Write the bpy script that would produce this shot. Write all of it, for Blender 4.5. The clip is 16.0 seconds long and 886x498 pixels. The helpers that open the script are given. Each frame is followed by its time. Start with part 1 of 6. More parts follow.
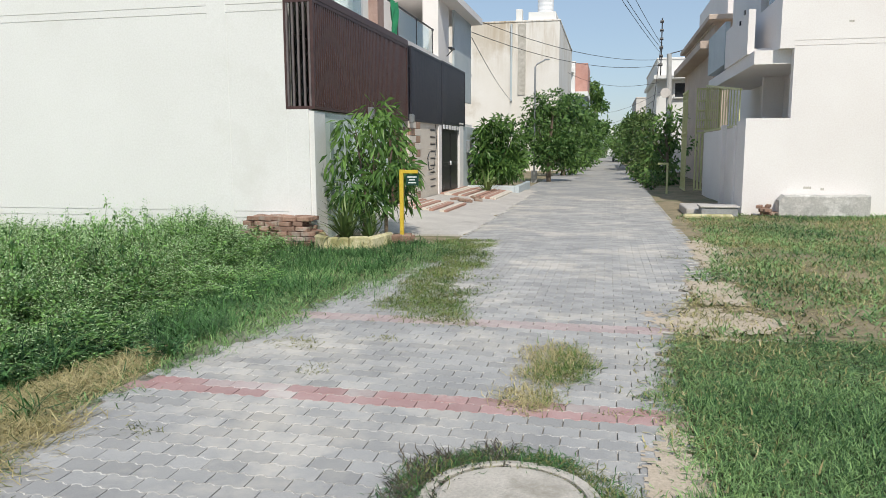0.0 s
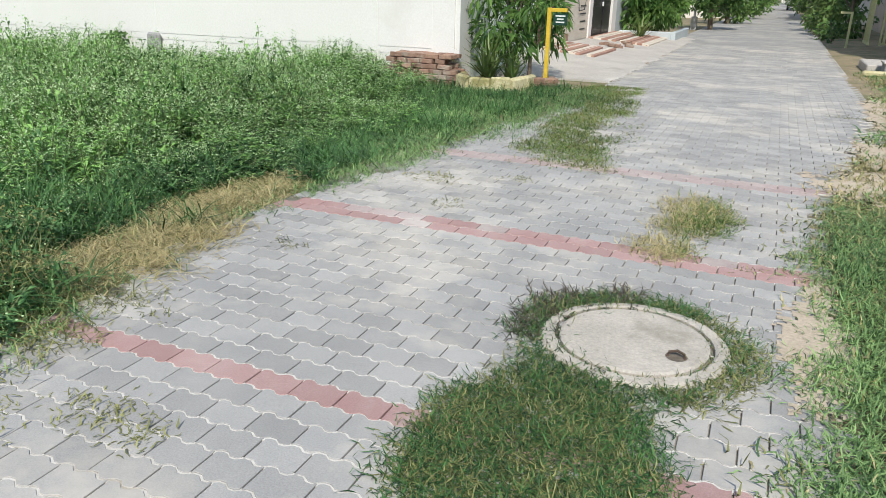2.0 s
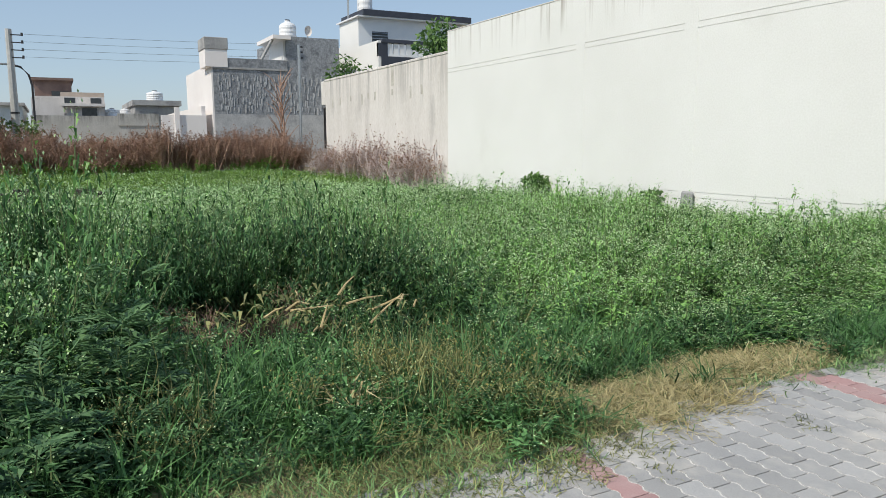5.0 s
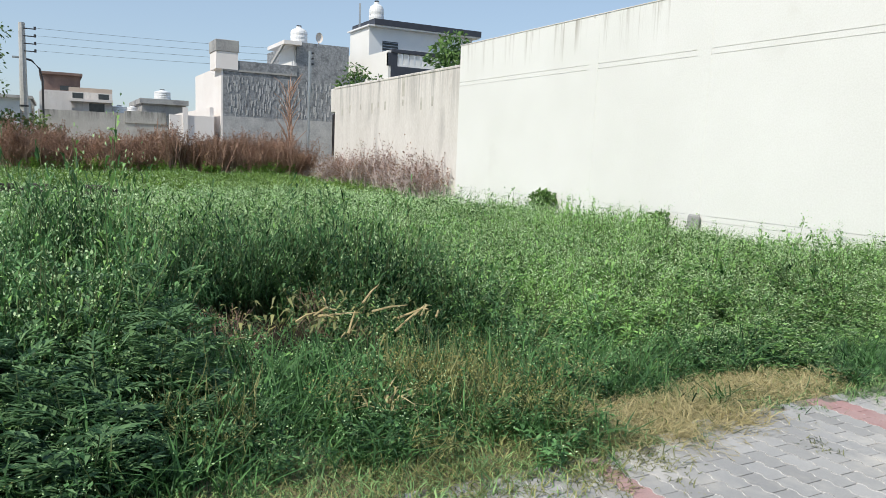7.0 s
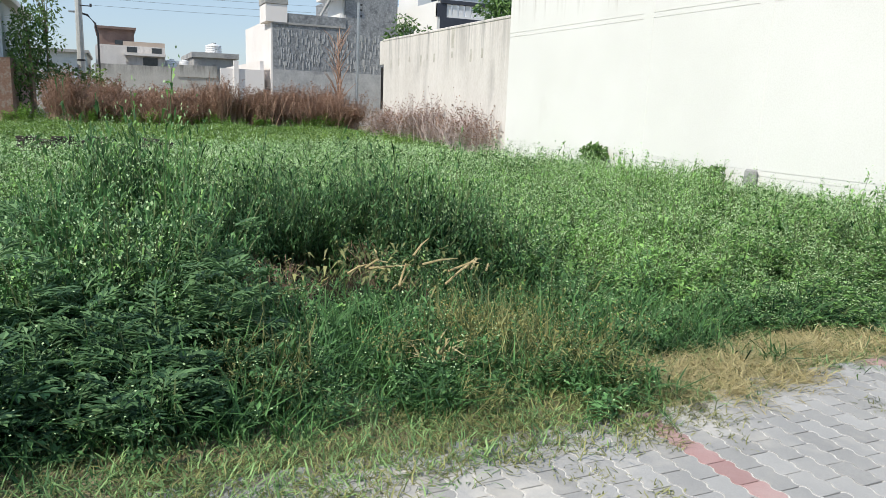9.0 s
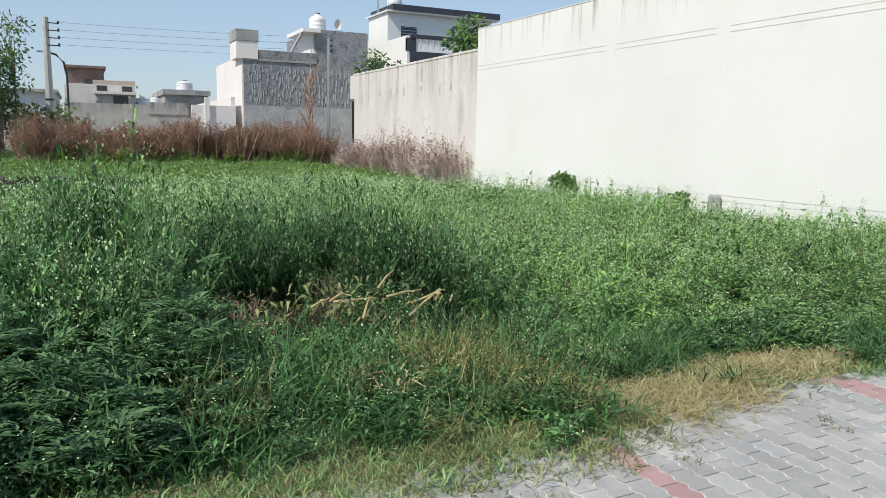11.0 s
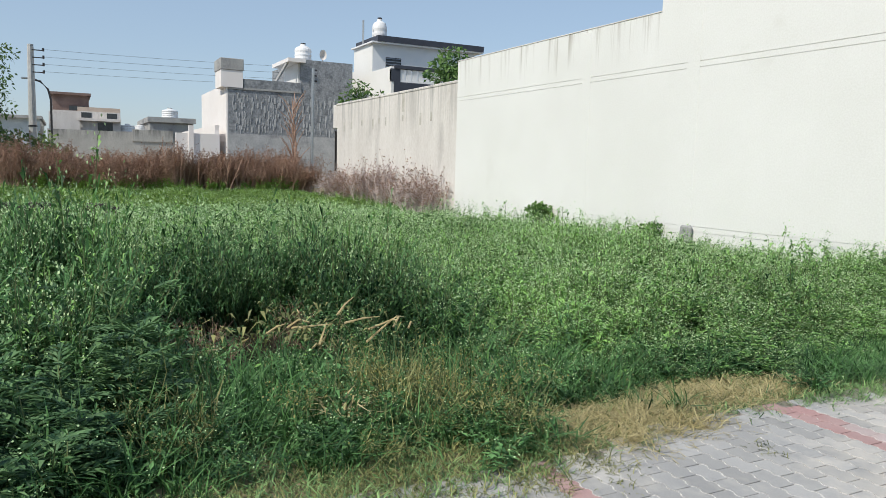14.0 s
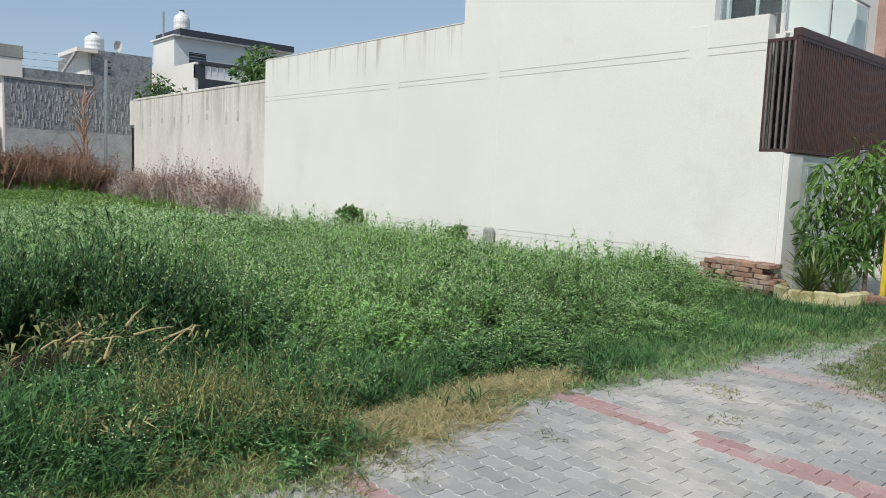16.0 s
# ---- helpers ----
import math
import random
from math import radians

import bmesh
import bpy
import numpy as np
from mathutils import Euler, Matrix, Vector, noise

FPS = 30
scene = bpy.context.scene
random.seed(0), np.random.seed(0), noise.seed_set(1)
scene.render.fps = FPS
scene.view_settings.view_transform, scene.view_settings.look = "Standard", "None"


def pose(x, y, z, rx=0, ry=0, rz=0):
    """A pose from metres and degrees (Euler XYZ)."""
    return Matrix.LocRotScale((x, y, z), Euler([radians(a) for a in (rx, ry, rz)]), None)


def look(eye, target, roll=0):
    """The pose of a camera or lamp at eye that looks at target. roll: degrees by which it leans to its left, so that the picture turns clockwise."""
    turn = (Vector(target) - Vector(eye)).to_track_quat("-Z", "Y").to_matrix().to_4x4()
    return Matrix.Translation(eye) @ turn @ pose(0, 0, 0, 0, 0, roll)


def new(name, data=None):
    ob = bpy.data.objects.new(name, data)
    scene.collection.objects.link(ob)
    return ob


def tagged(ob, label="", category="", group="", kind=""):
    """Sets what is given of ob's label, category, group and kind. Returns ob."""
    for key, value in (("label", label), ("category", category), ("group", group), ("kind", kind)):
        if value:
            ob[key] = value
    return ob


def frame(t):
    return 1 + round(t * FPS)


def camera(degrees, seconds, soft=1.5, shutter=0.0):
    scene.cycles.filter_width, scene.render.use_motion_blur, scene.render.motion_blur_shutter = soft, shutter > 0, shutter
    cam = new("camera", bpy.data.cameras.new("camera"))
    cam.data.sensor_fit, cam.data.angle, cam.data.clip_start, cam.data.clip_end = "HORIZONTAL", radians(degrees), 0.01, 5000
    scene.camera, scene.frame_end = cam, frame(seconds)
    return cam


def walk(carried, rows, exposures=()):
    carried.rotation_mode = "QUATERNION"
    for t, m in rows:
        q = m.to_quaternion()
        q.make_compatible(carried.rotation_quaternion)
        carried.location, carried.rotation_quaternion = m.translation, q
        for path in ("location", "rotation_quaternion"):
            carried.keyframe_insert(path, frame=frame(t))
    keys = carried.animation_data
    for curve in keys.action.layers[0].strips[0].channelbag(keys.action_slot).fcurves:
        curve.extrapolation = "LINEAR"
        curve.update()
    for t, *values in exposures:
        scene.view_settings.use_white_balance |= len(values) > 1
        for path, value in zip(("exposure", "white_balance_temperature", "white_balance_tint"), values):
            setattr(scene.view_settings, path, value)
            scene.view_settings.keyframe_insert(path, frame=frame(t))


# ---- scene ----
cam = camera(61.97, 16.0, soft=0.55)
PATH = [
    (0, 0.014, -0.047, 1.490, 12.55, -7.76, 0.23),
    (0.5, 0.015, -0.043, 1.458, 10.81, -10.92, -0.07),
    (1, 0.004, -0.051, 1.448, 16.04, -14.59, -1.69),
    (1.5, -0.000, -0.050, 1.446, 19.19, -14.92, -2.00),
    (2, 0.006, -0.048, 1.420, 23.61, -19.57, -1.26),
    (2.5, -0.031, -0.033, 1.461, 26.14, -15.81, -0.76),
    (3, -0.137, 0.014, 1.457, 29.86, -11.15, -3.51),
    (3.5, -0.209, 0.068, 1.487, 42.02, -11.66, -3.09),
    (4, -0.201, -0.027, 1.468, 54.13, -8.03, -0.77),
    (4.5, -0.065, -0.074, 1.473, 62.06, -8.35, 0.93),
    (6.8, 0.068, -0.389, 1.505, 61.34, -7.73, -2.10),
    (7, 0.061, -0.401, 1.519, 62.45, -7.38, -2.23),
    (7.5, 0.064, -0.420, 1.514, 66.62, -8.11, -1.93),
    (8, 0.055, -0.415, 1.510, 66.36, -9.48, -2.34),
    (8.5, 0.052, -0.424, 1.508, 66.25, -9.78, -2.41),
    (9, 0.052, -0.424, 1.510, 66.16, -11.05, -2.13),
    (9.5, 0.058, -0.421, 1.507, 65.39, -10.60, -2.06),
    (10, 0.076, -0.415, 1.520, 64.34, -8.39, -1.42),
    (10.2, 0.079, -0.406, 1.515, 63.89, -9.04, -0.98),
    (12.3, 0.314, -0.224, 1.559, 65.31, -5.91, -1.49),
    (12.5, 0.322, -0.202, 1.548, 65.36, -5.39, -1.53),
    (13, 0.338, -0.177, 1.538, 62.77, -6.02, -1.02),
    (13.5, 0.339, -0.178, 1.536, 63.57, -6.48, -1.47),
    (14, 0.337, -0.190, 1.534, 63.09, -6.31, -1.53),
    (14.5, 0.319, -0.218, 1.535, 64.23, -6.34, -2.19),
    (15, 0.315, -0.224, 1.533, 64.67, -6.58, -1.29),
    (15.5, 0.345, -0.189, 1.533, 61.86, -7.00, -1.74),
    (16, 0.408, -0.112, 1.549, 48.80, -5.63, -2.29),
]
walk(cam, [(t, pose(x, y, z, 90 + pitch, roll, yaw)) for t, x, y, z, yaw, pitch, roll in PATH],
     exposures=[(0.0, -0.18), (1.5, -0.06), (2.0, -0.04), (2.5, 0.32), (3.0, -0.2), (3.5, -0.12), (4.5, -0.18), (7.0, -0.03), (9.0, 0.07), (10.0, 0.02), (12.5, -0.12), (15.5, -0.16), (16.0, -0.3)])

# ---- light ----
SUN_ELEV, SUN_FROM = 47.0, (0.36, -1.0)
sun_az = math.atan2(SUN_FROM[0], SUN_FROM[1])
world = bpy.data.worlds.new("sky")
scene.world = world
world.use_nodes = True
wn = world.node_tree.nodes
sky = wn.new("ShaderNodeTexSky")
sky.sky_type = "NISHITA"
sky.sun_disc = False
sky.sun_elevation = radians(SUN_ELEV)
sky.sun_rotation = sun_az
sky.air_density, sky.dust_density, sky.ozone_density = 1.0, 0.8, 2.0
haze = wn.new("ShaderNodeMix")
haze.data_type = "RGBA"
haze.inputs["Factor"].default_value = 0.52
haze.inputs["B"].default_value = (3.0, 3.85, 4.9, 1.0)
world.node_tree.links.new(sky.outputs["Color"], haze.inputs["A"])
world.node_tree.links.new(haze.outputs["Result"], wn["Background"].inputs["Color"])
wn["Background"].inputs["Strength"].default_value = 0.15
sun_data = bpy.data.lights.new("sun", "SUN")
sun_data.energy, sun_data.angle, sun_data.color = 4.1, radians(0.8), (1.0, 0.94, 0.83)
sun = new("sun", sun_data)
sv = Vector((SUN_FROM[0], SUN_FROM[1], 0)).normalized() * math.cos(radians(SUN_ELEV)) + Vector((0, 0, math.sin(radians(SUN_ELEV))))
sun.matrix_world = look(sv * 60, (0, 0, 0))

# ---- materials ----
def node(nt, kind, **inputs):
    n = nt.nodes.new("ShaderNode" + kind)
    for k, v in inputs.items():
        n.inputs[k.replace("_", " ")].default_value = v
    return n


def rgba(c):
    return (c[0], c[1], c[2], 1.0)


def surface(name, base, other, rough=0.8, scale=3.0, fine=40.0, bump=0.2, metal=0.0, third=None, spots=0.5, vary=0.0, stretch=(1, 1, 1), dist=0.01):
    """Two-scale procedural surface: base mottled with other, fine grain, bump; third adds worn patches; vary differs by object."""
    m = bpy.data.materials.new(name)
    m.use_nodes = True
    nt = m.node_tree
    b = nt.nodes["Principled BSDF"]
    b.inputs["Roughness"].default_value = rough
    b.inputs["Metallic"].default_value = metal
    co = nt.nodes.new("ShaderNodeNewGeometry")
    mp = nt.nodes.new("ShaderNodeMapping")
    mp.inputs["Scale"].default_value = stretch
    nt.links.new(co.outputs["Position"], mp.inputs["Vector"])
    n1 = node(nt, "TexNoise", Scale=scale, Detail=6.0, Roughness=0.6)
    n2 = node(nt, "TexNoise", Scale=fine, Detail=4.0, Roughness=0.7)
    for n in (n1, n2):
        nt.links.new(mp.outputs["Vector"], n.inputs["Vector"])
    r1 = nt.nodes.new("ShaderNodeValToRGB")
    r1.color_ramp.elements[0].position, r1.color_ramp.elements[1].position = 0.35, 0.68
    r1.color_ramp.elements[0].color, r1.color_ramp.elements[1].color = rgba(base), rgba(other)
    nt.links.new(n1.outputs["Fac"], r1.inputs["Fac"])
    mix = nt.nodes.new("ShaderNodeMix")
    mix.data_type, mix.blend_type = "RGBA", "OVERLAY"
    mix.inputs["Factor"].default_value = 0.45
    nt.links.new(r1.outputs["Color"], mix.inputs["A"])
    nt.links.new(n2.outputs["Fac"], mix.inputs["B"])
    out = mix.outputs["Result"]
    if third is not None:
        n3 = node(nt, "TexNoise", Scale=scale * 0.45, Detail=8.0, Roughness=0.7)
        nt.links.new(mp.outputs["Vector"], n3.inputs["Vector"])
        r3 = nt.nodes.new("ShaderNodeValToRGB")
        r3.color_ramp.elements[0].position, r3.color_ramp.elements[1].position = spots, min(spots + 0.12, 1)
        nt.links.new(n3.outputs["Fac"], r3.inputs["Fac"])
        m3 = nt.nodes.new("ShaderNodeMix")
        m3.data_type = "RGBA"
        nt.links.new(r3.outputs["Color"], m3.inputs["Factor"])
        nt.links.new(out, m3.inputs["A"])
        m3.inputs["B"].default_value = rgba(third)
        out = m3.outputs["Result"]
    if vary:
        oi = nt.nodes.new("ShaderNodeObjectInfo")
        geo = nt.nodes.new("ShaderNodeNewGeometry")
        ad = nt.nodes.new("ShaderNodeMath")
        ad.operation = "ADD"
        nt.links.new(oi.outputs["Random"], ad.inputs[0])
        nt.links.new(geo.outputs["Random Per Island"], ad.inputs[1])
        fr = nt.nodes.new("ShaderNodeMath")
        fr.operation = "FRACT"
        nt.links.new(ad.outputs[0], fr.inputs[0])
        mr = nt.nodes.new("ShaderNodeMapRange")
        mr.inputs["To Min"].default_value, mr.inputs["To Max"].default_value = 1 - vary, 1 + vary
        nt.links.new(fr.outputs[0], mr.inputs["Value"])
        hsv = nt.nodes.new("ShaderNodeHueSaturation")
        nt.links.new(mr.outputs["Result"], hsv.inputs["Value"])
        nt.links.new(out, hsv.inputs["Color"])
        out = hsv.outputs["Color"]
    nt.links.new(out, b.inputs["Base Color"])
    if bump:
        bp = nt.nodes.new("ShaderNodeBump")
        bp.inputs["Strength"].default_value, bp.inputs["Distance"].default_value = bump, dist
        nt.links.new(n2.outputs["Fac"], bp.inputs["Height"])
        nt.links.new(bp.outputs["Normal"], b.inputs["Normal"])
    return m


def leafy(name, dark, light, rough=0.55, glow=0.17):
    """Leaf material: colour differs from leaf to leaf, with some light coming through."""
    m = bpy.data.materials.new(name)
    m.use_nodes = True
    nt = m.node_tree
    b = nt.nodes["Principled BSDF"]
    b.inputs["Roughness"].default_value = rough
    b.inputs["Specular IOR Level"].default_value = 0.3
    geo = nt.nodes.new("ShaderNodeNewGeometry")
    ramp = nt.nodes.new("ShaderNodeValToRGB")
    ramp.color_ramp.elements[0].color, ramp.color_ramp.elements[1].color = rgba(dark), rgba(light)
    nz = node(nt, "TexNoise", Scale=0.45, Detail=5.0)
    nt.links.new(geo.outputs["Position"], nz.inputs["Vector"])
    av = nt.nodes.new("ShaderNodeMath")
    av.operation = "MULTIPLY_ADD"
    av.inputs[1].default_value = 0.8
    nt.links.new(geo.outputs["Random Per Island"], av.inputs[0])
    sub = nt.nodes.new("ShaderNodeMath")
    sub.operation = "MULTIPLY_ADD"
    sub.inputs[1].default_value, sub.inputs[2].default_value = 1.5, -0.65
    nt.links.new(nz.outputs["Fac"], sub.inputs[0])
    nt.links.new(sub.outputs[0], av.inputs[2])
    nt.links.new(av.outputs[0], ramp.inputs["Fac"])
    nt.links.new(ramp.outputs["Color"], b.inputs["Base Color"])
    tr = nt.nodes.new("ShaderNodeBsdfTranslucent")
    nt.links.new(ramp.outputs["Color"], tr.inputs["Color"])
    mx = nt.nodes.new("ShaderNodeMixShader")
    mx.inputs["Fac"].default_value = glow
    nt.links.new(b.outputs["BSDF"], mx.inputs[1])
    nt.links.new(tr.outputs["BSDF"], mx.inputs[2])
    nt.links.new(mx.outputs["Shader"], nt.nodes["Material Output"].inputs["Surface"])
    return m


def streaked(mat, name, z_top, reach, tone, low=0.5, fine=5.0):
    """A copy of a wall paint with rain streaks that run down from its top edge."""
    m = mat.copy()
    m.name = name
    nt = m.node_tree
    b = nt.nodes["Principled BSDF"]
    under = b.inputs["Base Color"].links[0].from_socket
    geo = nt.nodes.new("ShaderNodeNewGeometry")
    mp = nt.nodes.new("ShaderNodeMapping")
    mp.inputs["Scale"].default_value = (fine, fine, 0.16)
    nt.links.new(geo.outputs["Position"], mp.inputs["Vector"])
    run = node(nt, "TexNoise", Scale=1.0, Detail=6.0, Roughness=0.7)
    nt.links.new(mp.outputs["Vector"], run.inputs["Vector"])
    ramp = nt.nodes.new("ShaderNodeValToRGB")
    ramp.color_ramp.elements[0].position, ramp.color_ramp.elements[1].position = low, low + 0.16
    nt.links.new(run.outputs["Fac"], ramp.inputs["Fac"])
    sep = nt.nodes.new("ShaderNodeSeparateXYZ")
    nt.links.new(geo.outputs["Position"], sep.inputs["Vector"])
    mr = node(nt, "MapRange", From_Min=z_top - reach, From_Max=z_top, To_Min=-0.55, To_Max=1.0)
    nt.links.new(sep.outputs["Z"], mr.inputs["Value"])
    mp2 = nt.nodes.new("ShaderNodeMapping")
    mp2.inputs["Scale"].default_value = (fine * 0.6, fine * 0.6, 0.05)
    nt.links.new(geo.outputs["Position"], mp2.inputs["Vector"])
    ln = node(nt, "TexNoise", Scale=1.0, Detail=3.0)
    nt.links.new(mp2.outputs["Vector"], ln.inputs["Vector"])
    ad = nt.nodes.new("ShaderNodeMath")
    ad.operation, ad.use_clamp = "ADD", True
    nt.links.new(mr.outputs["Result"], ad.inputs[0])
    half = nt.nodes.new("ShaderNodeMath")
    half.operation = "SUBTRACT"
    half.inputs[1].default_value = 0.5
    nt.links.new(ln.outputs["Fac"], half.inputs[0])
    nt.links.new(half.outputs[0], ad.inputs[1])
    mul = nt.nodes.new("ShaderNodeMath")
    mul.operation = "MULTIPLY"
    nt.links.new(ramp.outputs["Color"], mul.inputs[0])
    nt.links.new(ad.outputs[0], mul.inputs[1])
    mix = nt.nodes.new("ShaderNodeMix")
    mix.data_type = "RGBA"
    nt.links.new(mul.outputs[0], mix.inputs["Factor"])
    nt.links.new(under, mix.inputs["A"])
    mix.inputs["B"].default_value = rgba(tone)
    nt.links.new(mix.outputs["Result"], b.inputs["Base Color"])
    return m


WHITEWASH = surface("whitewash", (0.755, 0.75, 0.725), (0.80, 0.795, 0.775), 0.85, 0.5, 30, 0.12, third=(0.70, 0.69, 0.655), spots=0.6)
WHITE_PINK = surface("pale_paint", (0.78, 0.74, 0.72), (0.82, 0.79, 0.77), 0.85, 0.6, 30, 0.1)
GREYWALL = surface("weathered_plaster", (0.63, 0.59, 0.555), (0.73, 0.69, 0.655), 0.9, 1.2, 25, 0.3, third=(0.48, 0.45, 0.43), spots=0.56, stretch=(1, 1, 0.35))
WALL_STREAK = streaked(WHITEWASH, "rain_marked_whitewash", 5.0, 1.5, (0.40, 0.37, 0.33), 0.53, 6.0)
OLD_STREAK = streaked(GREYWALL, "rain_marked_plaster", 4.5, 3.0, (0.36, 0.345, 0.33), 0.48, 3.5)
CONCRETE = surface("raw_concrete", (0.30, 0.30, 0.30), (0.42, 0.42, 0.41), 0.9, 1.0, 18, 0.4, third=(0.20, 0.20, 0.21), spots=0.55)
STAIN = surface("rain_streak", (0.42, 0.39, 0.34), (0.58, 0.55, 0.50), 0.95, 4, 30, 0.2)
SOIL = surface("soil", (0.22, 0.18, 0.11), (0.33, 0.27, 0.175), 0.95, 2.0, 30, 0.6, third=(0.12, 0.14, 0.055), spots=0.5)
# Soil under the plants, darkened so the gaps between them look shaded.
SOIL_SHADED = surface("shaded_plot_soil", (0.075, 0.068, 0.038), (0.13, 0.115, 0.065), 0.95, 2.0, 30, 0.6, third=(0.05, 0.065, 0.025), spots=0.5)
JOINT_SAND = surface("sandy_joint", (0.58, 0.56, 0.52), (0.68, 0.66, 0.62), 0.95, 3, 60, 0.4, third=(0.40, 0.36, 0.30), spots=0.56)
PAVER_BASE = surface("bedding_soil", (0.22, 0.20, 0.17), (0.32, 0.29, 0.25), 0.95, 3, 60, 0.4)
PAVER = surface("grey_paver", (0.315, 0.312, 0.308), (0.41, 0.40, 0.385), 0.9, 1.6, 160, 0.4, third=(0.51, 0.48, 0.435), spots=0.50, vary=0.13, dist=0.003)
PAVER_RED = surface("red_paver", (0.39, 0.235, 0.225), (0.45, 0.32, 0.305), 0.9, 3, 160, 0.35, third=(0.52, 0.45, 0.42), spots=0.58, vary=0.1, dist=0.003)
PAVER_WORN = surface("worn_red_paver", (0.40, 0.31, 0.30), (0.46, 0.39, 0.375), 0.9, 2, 160, 0.35, third=(0.52, 0.47, 0.44), spots=0.50, vary=0.1, dist=0.003)
MAROON = surface("maroon_paint", (0.060, 0.030, 0.028), (0.085, 0.045, 0.040), 0.45, 6, 60, 0.1)
NAVY = surface("navy_paint", (0.020, 0.022, 0.032), (0.035, 0.036, 0.05), 0.45, 6, 60, 0.1)


# ---- mesh helpers ----
def bm_box(bm, x0, x1, y0, y1, z0, z1):
    vs = [bm.verts.new((x, y, z)) for z in (z0, z1) for x, y in ((x0, y0), (x1, y0), (x1, y1), (x0, y1))]
    for f in ((3, 2, 1, 0), (4, 5, 6, 7), (0, 1, 5, 4), (1, 2, 6, 5), (2, 3, 7, 6), (3, 0, 4, 7)):
        bm.faces.new([vs[i] for i in f])
    return vs


def boxes(*lots, bevel=0.0):
    bm = bmesh.new()
    for lot in lots:
        bm_box(bm, *lot)
    if bevel:
        bmesh.ops.bevel(bm, geom=bm.edges[:], offset=bevel, segments=1, affect="EDGES")
    return bm


def mesh_of(name, bm, material):
    me = bpy.data.meshes.new(name)
    bm.normal_update()
    bm.to_mesh(me)
    bm.free()
    for mt in (material if isinstance(material, (list, tuple)) else [material]):
        me.materials.append(mt)
    return me


def part(name, bm, material, parent=None, label=""):
    ob = new(name, mesh_of(name, bm, material))
    if parent is not None:
        ob.parent = parent
    if label:
        ob["label"] = label
    return ob


def thing(name, label, category, at=(0, 0, 0), rz=0, group="", kind=""):
    ob = new(name)
    ob.empty_display_size = 0.2
    ob.matrix_basis = pose(at[0], at[1], at[2], 0, 0, rz)
    return tagged(ob, label, category, group, kind)


def solid(name, bm, material, label, category, group="", kind=""):
    return tagged(new(name, mesh_of(name, bm, material)), label, category, group, kind)


def rod(bm, pts, radii, sides=8):
    """A tube along pts with a radius at each point, closed at both ends."""
    rings = []
    pts = [Vector(p) for p in pts]
    for i, p in enumerate(pts):
        d = (pts[min(i + 1, len(pts) - 1)] - pts[max(i - 1, 0)]).normalized()
        a = d.orthogonal().normalized() if abs(d.z) < 0.9 else Vector((1, 0, 0)) - d * d.x
        a.normalize()
        b = d.cross(a)
        r = radii[i] if isinstance(radii, (list, tuple)) else radii
        rings.append([bm.verts.new(p + r * (a * math.cos(k * 2 * math.pi / sides) + b * math.sin(k * 2 * math.pi / sides))) for k in range(sides)])
    for r0, r1 in zip(rings, rings[1:]):
        for k in range(sides):
            bm.faces.new((r0[k], r0[(k + 1) % sides], r1[(k + 1) % sides], r1[k]))
    bm.faces.new(rings[0][::-1])
    bm.faces.new(rings[-1])
    return bm


def tube(pts, radii, sides=8):
    return rod(bmesh.new(), pts, radii, sides)


# ---- ground ----
def ground_z(x, y):
    """Height of the ground sheet: the road lies at 0, the plots a little lower."""
    e = min(max((-2.95 - x) / 1.6, 0), 1)
    s = min(max((x - 0.9) / 1.5, 0), 1)
    z = -0.02 - 0.13 * e * e * (3 - 2 * e) + 0.02 * s
    rise = min(max((y - 8.0) / 2.5, 0), 1) * min(max((x + 8) / 2, 0), 1)
    z += 0.11 * e * e * (3 - 2 * e) * rise
    if e > 0.3 or s > 0.3:
        z += 0.05 * (noise.noise(Vector((x * 0.35, y * 0.35, 0))))
    return z


def build_ground():
    bm = bmesh.new()
    def axis(lo, hi, step, reach):
        a = list(np.arange(lo, hi + 1e-6, step))
        d, out, neg = step, [], []
        p, q = hi, lo
        while p < reach:
            d *= 1.35
            p += d
            q -= d
            out.append(p)
            neg.append(q)
        return neg[::-1] + a + out
    xs, ys = axis(-24.0, 6.0, 0.5, 900), axis(-6.0, 24.0, 0.5, 900)
    grid = [[bm.verts.new((x, y, ground_z(x, y))) for x in xs] for y in ys]
    for j in range(len(ys) - 1):
        for i in range(len(xs) - 1):
            bm.faces.new((grid[j][i], grid[j][i + 1], grid[j + 1][i + 1], grid[j + 1][i]))
    for f in bm.faces:
        f.smooth = True
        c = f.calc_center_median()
        # ground under dense plants takes the shade-darkened soil
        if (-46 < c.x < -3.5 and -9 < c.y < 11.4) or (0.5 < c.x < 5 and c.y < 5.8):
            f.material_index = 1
    return solid("ground", bm, [SOIL, SOIL_SHADED], "bare brown soil of the plots and verges", "ground", kind="structure")


build_ground()
ROAD_L, ROAD_R = -2.95, 1.35
road = solid("road", boxes((-2.80, 0.40, -6, 3.0, -0.10, -0.012), (-3.00, 0.40, 3.0, 6.0, -0.10, -0.012), (-2.7, 0.80, 6.0, 8.0, -0.10, -0.012), (-2.3, 1.25, 8.0, 23.4, -0.10, -0.012)), PAVER_BASE, "lane of grey interlocking pavers with sandy joints", "road", kind="structure")
solid("road", boxes((ROAD_L, ROAD_R, 23.4, 150, -0.10, -0.001)), PAVER, "grey paved lane running on between the houses", "road", kind="structure")

# ---- paving ----
PAV_L, PAV_W, RED_Y = 0.192, 0.127, 1.965
MAN_X, MAN_Y = -0.36, 2.91


